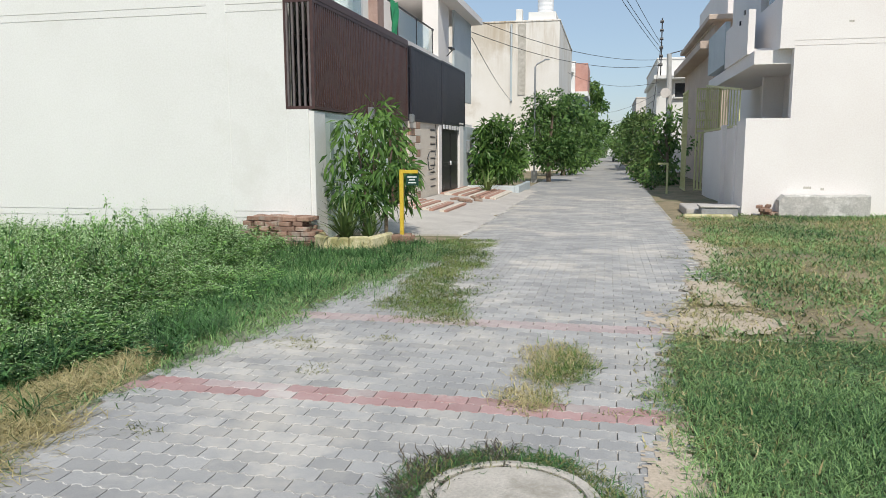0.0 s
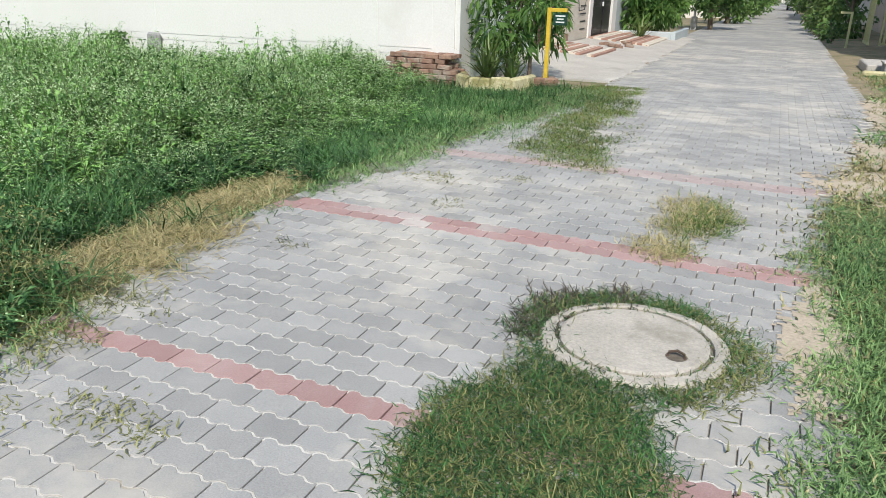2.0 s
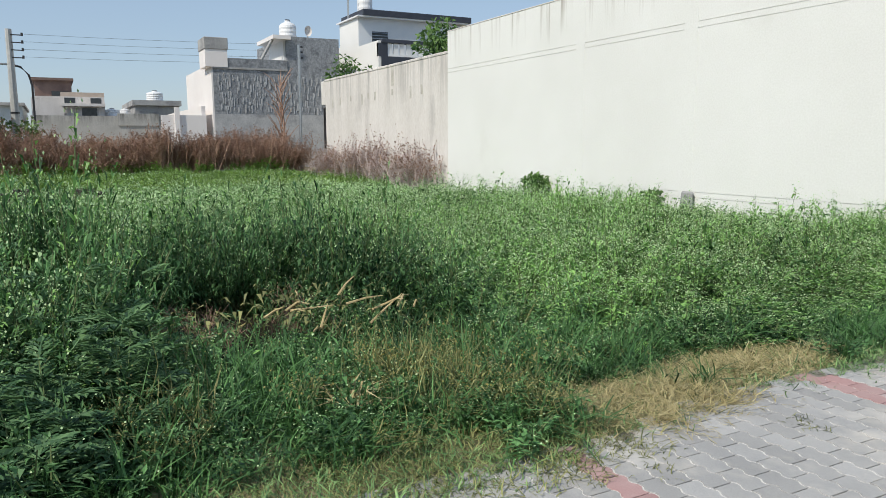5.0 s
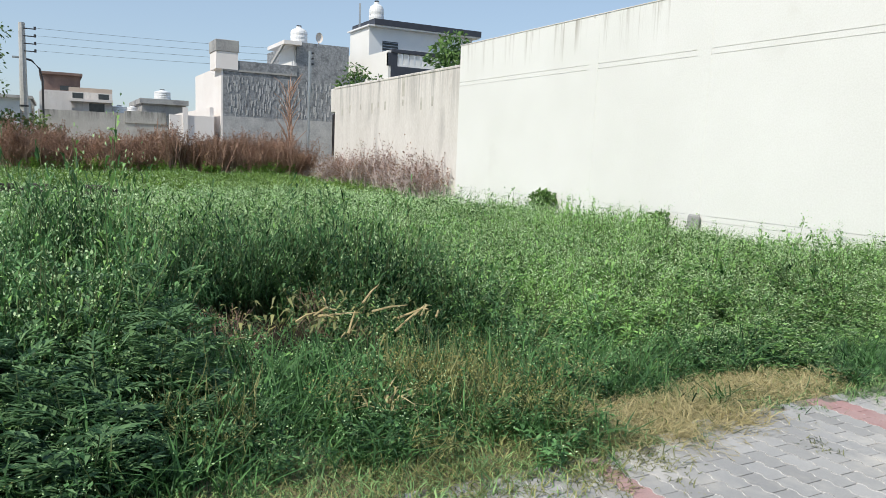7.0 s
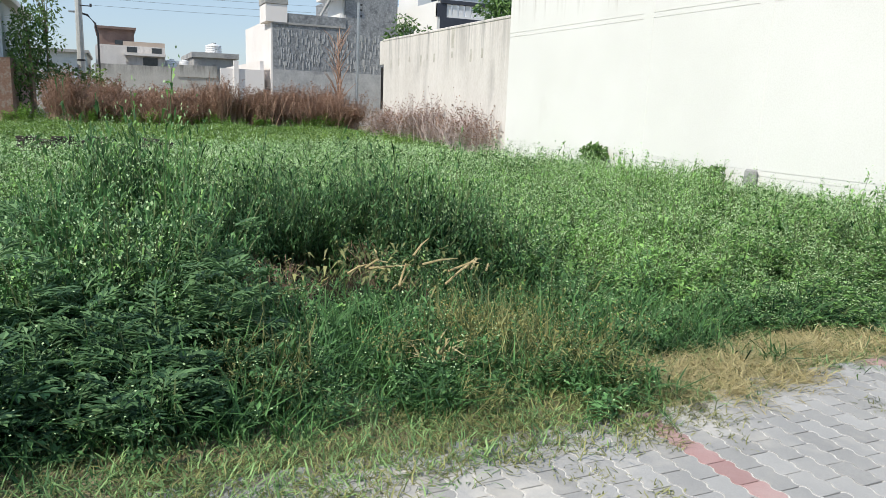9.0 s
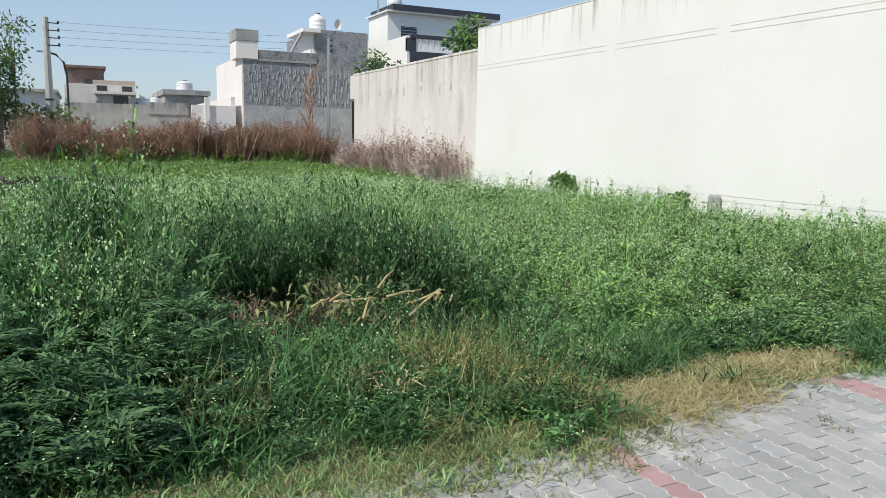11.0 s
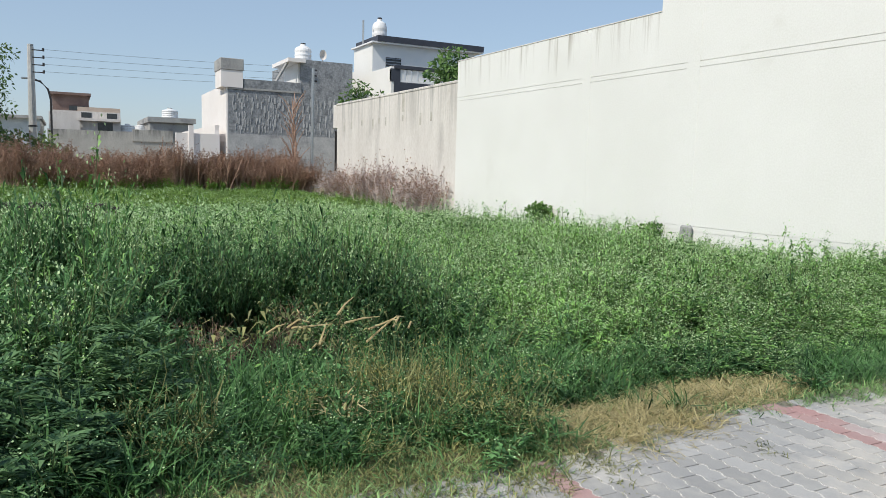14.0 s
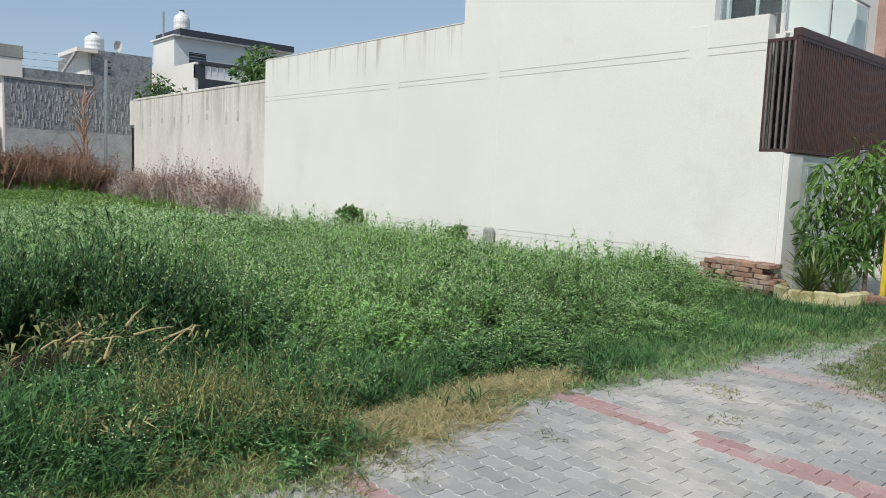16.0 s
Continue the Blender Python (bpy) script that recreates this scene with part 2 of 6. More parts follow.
def paver_mesh(name, material):
    """One wavy-edged interlocking paver, origin in the middle of its top."""
    bm = bmesh.new()
    a, g, gx = 0.0085, 0.0042, 0.0032
    us = (0.0, 0.07, 0.19, 0.31, 0.43, 0.5, 0.57, 0.69, 0.81, 0.93, 1.0)
    off = (0.0, a, a, -a, -a, 0.0, a, a, -a, -a, 0.0)
    def outline(shrink, z):
        lo, hi = [], []
        for u, o in zip(us, off):
            x = (u - 0.5) * (PAV_L - 2 * gx - 2 * shrink)
            lo.append(bm.verts.new((x, o - PAV_W / 2 + g + shrink, z)))
            hi.append(bm.verts.new((x, o + PAV_W / 2 - g - shrink, z)))
        return lo, hi
    l0, h0 = outline(0.0016, 0.0)
    l1, h1 = outline(0.0, -0.0018)
    l2, h2 = outline(0.0, -0.02)
    for i in range(len(us) - 1):
        bm.faces.new((l0[i], l0[i + 1], h0[i + 1], h0[i]))
    for la, ha, lb, hb in ((l0, h0, l1, h1), (l1, h1, l2, h2)):
        ring0, ring1 = la + ha[::-1], lb + hb[::-1]
        for i in range(len(ring0)):
            j = (i + 1) % len(ring0)
            bm.faces.new((ring0[i], ring1[i], ring1[j], ring0[j]))
    return mesh_of(name, bm, material)


class Batch:
    """Collects four-cornered faces in bulk and makes them one mesh."""
    def __init__(self):
        self.v, self.f, self.m, self.n = [], [], [], 0

    def add(self, v, f, m):
        self.v.append(v)
        self.f.append(f + self.n)
        self.m.append(m)
        self.n += len(v)

    def mesh(self, name, mats, smooth=False):
        v, f, m = np.concatenate(self.v), np.concatenate(self.f), np.concatenate(self.m)
        me = bpy.data.meshes.new(name)
        me.vertices.add(len(v))
        me.vertices.foreach_set("co", v.astype(np.float32).ravel())
        me.loops.add(len(f) * 4)
        me.loops.foreach_set("vertex_index", f.astype(np.int32).ravel())
        me.polygons.add(len(f))
        me.polygons.foreach_set("loop_start", np.arange(0, len(f) * 4, 4, dtype=np.int32))
        me.polygons.foreach_set("use_smooth", np.zeros(len(f), dtype=bool))
        me.polygons.foreach_set("material_index", m.astype(np.int32))
        for mt in mats:
            me.materials.append(mt)
        me.update(calc_edges=True)
        me.validate()
        return me


def mesh_arrays(me):
    v = np.empty(len(me.vertices) * 3)
    me.vertices.foreach_get("co", v)
    return v.reshape(-1, 3), [tuple(p.vertices) for p in me.polygons]


rng = np.random.default_rng(7)
PAV_GREY, PAV_REDM = paver_mesh("paver", PAVER), paver_mesh("paver", PAVER_RED)
PAV_WORNM = paver_mesh("paver", PAVER_WORN)
pv, pf = mesh_arrays(PAV_GREY)
pf = np.array(pf)


def lay_pavers():
    far = Batch()
    count = 0
    for k in range(-24, 169):
        y = RED_Y + k * PAV_W
        for i in range(-16, 8):
            x = (i + (0.5 if k % 2 else 0.0)) * PAV_L
            if x < float(np.interp(y, (-6, 2.2, 3.0, 4.6, 5.4, 7.6, 8.1, 30), (-2.74, -2.76, -2.92, -2.92, -2.76, -2.66, -2.38, -2.38))) + rng.uniform(0.0, 0.05) or x > min(1.28, 0.42 + max(0, (y - 5.0) * 0.14)):
                continue
            if (x - MAN_X) ** 2 + (y - MAN_Y) ** 2 < 0.40 ** 2:
                continue
            red = k in (0, 16, 17)
            worn = k in (32, 33) or (k in (16, 17) and rng.random() < 0.12)
            dz, tx, ty, rz = rng.normal(0, 0.0007), rng.normal(0, 0.22), rng.normal(0, 0.22), rng.normal(0, 0.4)
            m = pose(x, y, dz, tx, ty, rz)
            if 1.3 < y < 3.9 and -2.75 < x < -0.2 and count < 300:
                ob = new("paver", PAV_REDM if red and not worn else (PAV_WORNM if worn else PAV_GREY))
                ob.parent = road
                ob.matrix_basis = m
                count += 1
            else:
                mm = np.array(m)
                far.add(pv @ mm[:3, :3].T + mm[:3, 3], pf, np.full(len(pf), 2 if worn else (1 if red else 0)))
    bm = bmesh.new()
    for k in range(-24, 169):
        y = RED_Y + (k + 0.5) * PAV_W
        x0 = float(np.interp(y, (-6, 2.2, 3.0, 4.6, 5.4, 7.6, 8.1, 30), (-2.66, -2.68, -2.84, -2.84, -2.68, -2.58, -2.3, -2.3)))
        x1 = 0.38 if y < 6 else (0.78 if y < 8 else 1.22)
        bm_box(bm, x0, x1, y - 0.012, y + 0.012, -0.02, -0.0035)
    part("joint_sand", bm, JOINT_SAND, road, "pale sand swept into the joints")
    ob = new("paver_field", far.mesh("paver_field", [PAVER, PAVER_RED, PAVER_WORN]))
    ob.parent = road
    tagged(ob, kind="stuff")


def manhole():
    conc = surface("cover_concrete", (0.44, 0.405, 0.355), (0.55, 0.505, 0.445), 0.9, 5, 60, 0.6, third=(0.33, 0.30, 0.25), spots=0.55)
    mh = thing("manhole", "round concrete manhole cover in a concrete ring", "manhole", (MAN_X, MAN_Y, 0))
    def disc(prof, sides=40):
        bm = bmesh.new()
        rings = [[bm.verts.new((r * math.cos(2 * math.pi * i / sides), r * math.sin(2 * math.pi * i / sides), z)) for i in range(sides)] for r, z in prof]
        for a, b in zip(rings, rings[1:]):
            for i in range(sides):
                bm.faces.new((a[i], b[i], b[(i + 1) % sides], a[(i + 1) % sides]))
        return bm, rings
    bm, rings = disc([(0.30, 0.018), (0.315, 0.012), (0.318, -0.05)])
    bm.faces.new(rings[0])
    bm.normal_update()
    part("cover", bm, conc, mh, "worn sandy concrete cover")
    bm, rings = disc([(0.335, -0.05), (0.335, 0.012), (0.345, 0.018), (0.385, 0.014), (0.40, 0.0), (0.40, -0.05)])
    part("ring", bm, conc, mh)
    hx, hy = 0.19, -0.10
    iron = surface("rusty_iron", (0.09, 0.07, 0.06), (0.16, 0.11, 0.08), 0.8, 20, 90, 0.3, metal=0.5)
    part("lifting_hook", tube([(hx - 0.035, hy - 0.01, 0.016), (hx - 0.03, hy, 0.035), (hx, hy + 0.01, 0.042), (hx + 0.03, hy, 0.035), (hx + 0.035, hy - 0.01, 0.016)], 0.006, 6), iron, mh)
    bm, rings = disc([(0.045, 0.0195), (0.028, 0.0185)], 14)
    bm.faces.new(rings[1])
    bmesh.ops.translate(bm, verts=bm.verts, vec=(hx, hy, 0))
    part("hook_pocket", bm, surface("damp_soil", (0.12, 0.10, 0.08), (0.2, 0.17, 0.13), 0.95, 20, 80, 0.4), mh)


# ---- plants: leaf and blade shapes ----
def quad_leaf(p, d, length, width, droop=0.25):
    """A folded diamond leaf from p along d."""
    d = Vector(d).normalized()
    side = d.cross(Vector((0, 0, 1)))
    side = side.normalized() if side.length > 1e-3 else Vector((1, 0, 0))
    up = side.cross(d)
    p = Vector(p)
    mid = p + d * length * 0.45 + up * length * 0.06
    tip = p + d * length - Vector((0, 0, droop * length))
    return [p, mid + side * width / 2, tip, mid - side * width / 2]


class Plant:
    def __init__(self):
        self.v, self.f, self.m = [], [], []

    def quad(self, pts, m=0):
        n = len(self.v)
        self.v += [tuple(p) for p in pts]
        self.f.append((n, n + 1, n + 2, n + 3))
        self.m.append(m)

    def leaf(self, p, d, length, width, m=0, droop=0.25):
        self.quad(quad_leaf(p, d, length, width, droop), m)

    def blade(self, p, d, length, width, bend, m=0):
        """A grass blade of two faces that bends over."""
        d = Vector(d).normalized()
        side = Vector((-d.y, d.x, 0))
        side = side.normalized() if side.length > 1e-3 else Vector((1, 0, 0))
        p = Vector(p)
        q = p + d * length * 0.55
        out = Vector((d.x, d.y, 0))
        r = q + (d * (1 - bend) + out * bend * 1.5 - Vector((0, 0, bend * 0.35))).normalized() * length * 0.45
        n = len(self.v)
        self.v += [tuple(x) for x in (p - side * width / 2, p + side * width / 2, q + side * width * 0.4, q - side * width * 0.4, r + side * width * 0.06, r - side * width * 0.06)]
        self.f += [(n, n + 1, n + 2, n + 3), (n + 3, n + 2, n + 4, n + 5)]
        self.m += [m, m]

    def wisp(self, p, d, length, width, curl=0.4, drop=0.3, m=0, segs=3):
        """A blade that curls at random and droops to its tip."""
        p, d = Vector(p), Vector(d).normalized()
        n = len(self.v)
        for i in range(segs + 1):
            side = Vector((-d.y, d.x, 0.25 * R.uniform(-1, 1)))
            side = side.normalized() if side.length > 1e-3 else Vector((1, 0, 0))
            w = width * 0.5 * (1.0, 1.0, 0.8, 0.12)[i if i < segs else 3]
            self.v += [tuple(p - side * w), tuple(p + side * w)]
            if i < segs:
                self.f.append((n + 2 * i, n + 2 * i + 1, n + 2 * i + 3, n + 2 * i + 2))
                self.m.append(m)
                p = p + d * length / segs
                if p.z < 0.004:
                    p.z = 0.004 + R.uniform(0, 0.01)
                d = (d + Vector((R.gauss(0, curl), R.gauss(0, curl), R.gauss(0, curl * 0.4) - drop))).normalized()

    def stem(self, p, q, w0, w1, m=1):
        p, q = Vector(p), Vector(q)
        s = (q - p).cross(Vector((0.3, 0.8, 0.5))).normalized()
        self.quad((p - s * w0, p + s * w0, q + s * w1, q - s * w1), m)

    def arrays(self):
        return np.array(self.v), np.array(self.f), np.array(self.m)


R = random.Random(11)


def rdir(el0, el1):
    a, e = R.uniform(0, 2 * math.pi), radians(R.uniform(el0, el1))
    return Vector((math.cos(a) * math.cos(e), math.sin(a) * math.cos(e), math.sin(e)))


def weed(h=0.6, stems=4, leaves=14, length=0.09, width=0.028, flowers=6, lean=0.35, dot=0.0075):
    """A bushy weed: branching stems with narrow leaves and heads of pale florets."""
    w = Plant()
    for s in range(stems):
        d = rdir(90 - lean * 100, 88)
        hh = h * R.uniform(0.6, 1.05)
        base = Vector((R.uniform(-0.06, 0.06), R.uniform(-0.06, 0.06), 0))
        top = base + d * hh
        w.stem(base, top, 0.004, 0.002)
        for i in range(leaves):
            t = R.uniform(0.15, 1.0) ** 0.8
            p = base.lerp(top, t)
            w.leaf(p + rdir(-20, 20) * 0.02, rdir(-5, 60), length * R.uniform(0.6, 1.25) * (1.2 - 0.5 * t), width * R.uniform(0.7, 1.3), 0, R.uniform(0.05, 0.45))
        for i in range(flowers):
            p = top + Vector((R.gauss(0, 0.055), R.gauss(0, 0.055), R.uniform(-0.07, 0.05)))
            r = dot * R.uniform(0.6, 1.3)
            d1 = rdir(-20, 60) * r
            d2 = d1.cross(rdir(20, 80)).normalized() * r
            w.quad((p - d1, p - d2, p + d1, p + d2), 2)
    return w.arrays()


def lacy_weed(h=0.6, fronds=14):
    """A weed with broad grey-green leaves, each cut into long pointed lobes."""
    w = Plant()
    top = Vector((R.uniform(-0.1, 0.1), R.uniform(-0.1, 0.1), h))
    w.stem((0, 0, 0), top, 0.006, 0.003)
    for i in range(fronds):
        t = R.uniform(0.25, 1.0)
        p = Vector((0, 0, 0)).lerp(top, t)
        d = rdir(0, 48)
        ln = R.uniform(0.20, 0.34) * (1.2 - 0.45 * t)
        side = d.cross(Vector((0, 0, 1))).normalized()
        n = 4
        for k in range(1, n + 1):
            u = k / (n + 0.6)
            q = p + d * ln * u - Vector((0, 0, 0.16 * ln * u * u))
            for sgn in (-1, 1):
                lobe = (d * 0.75 + side * sgn * R.uniform(0.7, 1.0)).normalized()
                ll = ln * 0.5 * math.sin(0.7 + 2.0 * u)
                w.leaf(q, lobe, ll, 0.034, 0, 0.22)
                w.leaf(q + lobe * ll * 0.45, (lobe + d * 0.9), ll * 0.45, 0.018, 0, 0.2)
        w.leaf(p + d * ln * 0.8 - Vector((0, 0, 0.1 * ln)), d, ln * 0.4, 0.034, 0, 0.25)
        w.leaf(p, d, ln * 0.95, 0.014, 0, 0.16)
    return w.arrays()


def sward(h=0.3, blades=12, width=0.006, spread=0.05, flat=30, steep=85, curl=0.3, drop=0.35):
    """A tuft of curling grass blades."""
    w = Plant()
    for i in range(blades):
        w.wisp((R.gauss(0, spread), R.gauss(0, spread), 0.0), rdir(flat, steep), h * R.uniform(0.55, 1.25), width * R.uniform(0.7, 1.35), curl, drop, 0)
    return w.arrays()


def twig_bush(h=2.2, stems=16, leaves=10):
    """A dry bush: many thin upright branching twigs with few brown leaves."""
    w = Plant()
    for s in range(stems):
        d = rdir(62, 88)
        b = Vector((R.gauss(0, 0.25), R.gauss(0, 0.25), 0))
        t = b + d * h * R.uniform(0.6, 1.0)
        w.stem(b, t, 0.016, 0.006)
        for k in range(6):
            p = b.lerp(t, R.uniform(0.3, 0.95))
            q = p + rdir(35, 80) * R.uniform(0.25, 0.6)
            w.stem(p, q, 0.009, 0.004)
            for j in range(leaves // 6 + 1):
                w.leaf(p.lerp(q, R.uniform(0.3, 1)), rdir(-20, 60), R.uniform(0.08, 0.16), 0.05, 0, 0.3)
    return w.arrays()


def scatter(name, plants, spots, mats, label, category):
    """Sets plants at spots (x, y, z, turn, size, height, lean x, lean y), all in one mesh of kind stuff."""
    bt = Batch()
    pick = rng.integers(0, len(plants), len(spots))
    for k, (v, f, m) in enumerate(plants):
        s = spots[pick == k]
        if not len(s):
            continue
        c, sn = np.cos(s[:, 3])[:, None], np.sin(s[:, 3])[:, None]
        z = v[:, 2][None] * (s[:, 4] * s[:, 5])[:, None]
        x0, y0 = v[:, 0][None] * s[:, 4][:, None], v[:, 1][None] * s[:, 4][:, None]
        x = x0 * c - y0 * sn + s[:, 0][:, None] + z * s[:, 6][:, None]
        y = x0 * sn + y0 * c + s[:, 1][:, None] + z * s[:, 7][:, None]
        z = z + s[:, 2][:, None]
        vv = np.stack([x, y, z], -1).reshape(-1, 3)
        ff = (f[None] + (np.arange(len(s)) * len(v))[:, None, None]).reshape(-1, 4)
        bt.add(vv, ff, np.tile(m, len(s)))
    return tagged(new(name, bt.mesh(name, mats)), label, category, kind="stuff")


def spots_in(n, x0, x1, y0, y1, keep, size=(0.8, 1.2), height=None, lean=0.12, sink=0.0):
    """Random plant spots in a rectangle, thinned by keep(x, y) -> chance, with height(x, y) as a factor."""
    out = []
    xs, ys, us = rng.uniform(x0, x1, n), rng.uniform(y0, y1, n), rng.uniform(0, 1, n)
    for x, y, u in zip(xs, ys, us):
        if u > keep(x, y):
            continue
        hgt = height(x, y) if height else 1.0
        out.append((x, y, max(ground_z(x, y), -0.3) - sink if x < ROAD_L or x > ROAD_R else -0.004, rng.uniform(0, 6.28), rng.uniform(*size), hgt * rng.uniform(0.8, 1.2), rng.normal(0, lean), rng.normal(0, lean)))
    return np.array(out) if out else np.zeros((0, 8))


EDGE_Y = (-6.0, 0.25, 0.6, 1.3, 2.0, 2.4, 3.4, 4.0, 4.6, 5.5, 6.6, 7.5, 11.0, 12.0)
EDGE_X = (-2.15, -2.25, -2.58, -2.68, -2.64, -2.80, -2.92, -2.95, -2.86, -2.70, -2.60, -2.30, -2.20, -2.9)
RIGHT_Y = (-6.0, 2.3, 2.8, 3.4, 4.0, 4.7, 6.0, 9.3, 11.5, 14.0, 17.5)
RIGHT_X = (0.28, 0.26, 0.26, 0.36, 0.30, 0.34, 0.52, 1.15, 1.40, 1.6, 1.6)


def left_in(x, y):
    """How far a place lies inside the left verge, in metres."""
    return float(np.interp(y, EDGE_Y, EDGE_X)) - x + 0.16 * noise.noise(Vector((x * 2.5, y * 2.5, 3))) + 0.10 * noise.noise(Vector((x * 7, y * 7, 3)))


def right_in(x, y):
    return x - float(np.interp(y, RIGHT_Y, RIGHT_X)) + 0.15 * noise.noise(Vector((x * 2, y * 2, 9)))


def blob(x, y, cx, cy, rx, ry):
    return ((x - cx) / rx) ** 2 + ((y - cy) / ry) ** 2


def smooth(a, b, v):
    t = min(max((v - a) / (b - a), 0), 1)
    return t * t * (3 - 2 * t)


def hollow(x, y):
    """0 inside the dark hollow in the weeds, 1 outside."""
    return smooth(0.65, 1.15, blob(x, y, -5.98, 0.98, 0.86, 0.90))


def straw(x, y):
    n = 0.35 * noise.noise(Vector((x * 3, y * 3, 31)))
    return max(1 - blob(x, y, -3.12, 2.85, 0.50, 0.78) + n, 1 - blob(x, y, -3.45, 4.05, 0.45, 1.0) + n, 0)


WEED_Y = (-6.0, -0.5, 0.3, 1.0, 2.0, 3.0, 4.0, 5.0, 6.5, 9.0, 11.2)
WEED_D = (1.3, 1.2, 1.5, 2.2, 2.1, 1.3, 1.0, 0.75, 1.1, 2.1, 2.9)


def clumps(x, y):
    """Plants stand in clumps, with gaps between."""
    return 0.22 + 0.78 * smooth(0.36, 0.52, 0.5 + 0.5 * noise.noise(Vector((x * 1.9, y * 1.9, 41))))


def weedy(x, y):
    """Chance of weeds: none on the grass beside the lane, thick further in."""
    reach = float(np.interp(y, WEED_Y, WEED_D))
    return smooth(reach - 0.35, reach + 0.5, left_in(x, y)) * hollow(x, y) * clumps(x, y)


def long_grass(x, y):
    """Chance of long grass: a band between the trodden verge and the weeds."""
    d = left_in(x, y)
    near = float(np.interp(y, (-6, 0.3, 0.8, 1.3, 2.2, 3.0, 5.0), (0.85, 0.85, 0.5, 0.30, 0.12, 0.2, 0.3)))
    reach = float(np.interp(y, WEED_Y, WEED_D))
    c = smooth(near - 0.1, near + 0.15, d) * (1 - 0.8 * smooth(reach, reach + 0.9, d)) * (1 - min(1.6 * straw(x, y), 1))
    return c * (1 - 0.75 * smooth(5.0, 7.5, y)) * max(hollow(x, y), 0.08)


def grass_height(x, y):
    d = left_in(x, y)
    mound = 1 - smooth(0.3, 1.5, blob(x, y, -4.1, 1.5, 1.2, 1.6))
    h = 0.55 + 0.35 * smooth(0.4, 1.3, d) + 0.18 * mound + 0.4 * noise.noise(Vector((x * 2.2, y * 2.2, 14)))
    h *= 1 - 0.12 * (1 - smooth(0.5, 1.4, blob(x, y, -4.75, 1.35, 0.7, 0.75)))
    return max(h * (1 - 0.5 * smooth(4.0, 6.5, y)), 0.25)


def olive(x, y):
    """Yellowing patches on the long grass."""
    n = 0.5 * noise.noise(Vector((x * 4, y * 4, 17)))
    return smooth(0.1, 0.8, max(1.15 - blob(x, y, -3.85, 1.75, 0.70, 0.45), 1.05 - blob(x, y, -3.15, 2.05, 0.32, 0.30), 1.1 - blob(x, y, -3.6, 0.25, 0.30, 0.26), 0.10) + n)


def weed_height(x, y):
    n = noise.noise(Vector((x * 0.45, y * 0.45, 5)))
    d = left_in(x, y)
    reach = float(np.interp(y, WEED_Y, WEED_D))
    h = 0.66 + 0.30 * smooth(1.0, 4.0, d) + 0.30 * n + 0.30 * noise.noise(Vector((x * 1.6, y * 1.6, 2))) + 0.45 * (clumps(x, y) - 0.6) + 0.22 * noise.noise(Vector((x * 4, y * 4, 8)))
    h *= 0.42 + 0.58 * smooth(reach - 0.2, reach + 1.5, d)
    h *= 1.0 + 0.55 * (1 - smooth(0.7, 2.4, blob(x, y, -7.3, 1.3, 1.0, 1.7)))
    h *= 1.0 + 0.55 * (1 - smooth(0.5, 1.7, blob(x, y, -6.0, -0.4, 1.5, 0.75)))
    h *= 1.0 + 0.20 * (1 - smooth(0.5, 1.6, blob(x, y, -6.2, 2.7, 0.9, 0.7)))
    h *= 1.0 - 0.36 * smooth(7.8, 10.6, y) * smooth(6.6, 8.2, -x) - 0.18 * smooth(8.5, 10.5, y) - 0.40 * smooth(13, 20, -x)
    return max(h, 0.16)


LEAF_WEED = leafy("weed_leaf", (0.012, 0.066, 0.018), (0.315, 0.560, 0.160))
LEAF_LACY = leafy("lacy_leaf", (0.016, 0.060, 0.024), (0.190, 0.330, 0.140))
# Darker copies of the weed and grass colours, holding the front zone's shade.
LEAF_SHADED = leafy("shaded_weed_leaf", (0.005, 0.032, 0.011), (0.150, 0.320, 0.110))
GRASS_TALL = leafy("darkened_grass_blade", (0.005, 0.032, 0.011), (0.125, 0.280, 0.085))
GRASS_FINE = leafy("fine_grass_blade", (0.024, 0.088, 0.030), (0.350, 0.530, 0.205))
LEAF_FAR = leafy("low_weed_leaf", (0.060, 0.150, 0.022), (0.290, 0.460, 0.090))
STALK = surface("green_stalk", (0.10, 0.15, 0.05), (0.16, 0.19, 0.08), 0.7, 8, 40, 0.0)
FLOWER = surface("pale_floret", (0.33, 0.50, 0.23), (0.50, 0.64, 0.37), 0.8, 8, 40, 0.0)
GRASS = leafy("grass_blade", (0.042, 0.098, 0.020), (0.280, 0.390, 0.110))
GRASS_DRY = leafy("straw_blade", (0.34, 0.285, 0.13), (0.68, 0.59, 0.33))
GRASS_OLIVE = leafy("olive_blade", (0.050, 0.070, 0.022), (0.38, 0.38, 0.155))
FLOWER_OLIVE = leafy("seed_head", (0.10, 0.105, 0.030), (0.32, 0.29, 0.09))
TWIG = surface("dry_twig", (0.32, 0.20, 0.145), (0.50, 0.34, 0.26), 0.9, 6, 30, 0.1)
TWIG_LEAF = leafy("dry_leaf", (0.17, 0.10, 0.065), (0.40, 0.25, 0.17), glow=0.25)
PALE_TWIG = surface("pale_twig", (0.52, 0.42, 0.40), (0.64, 0.54, 0.51), 0.9, 6, 30, 0.1)


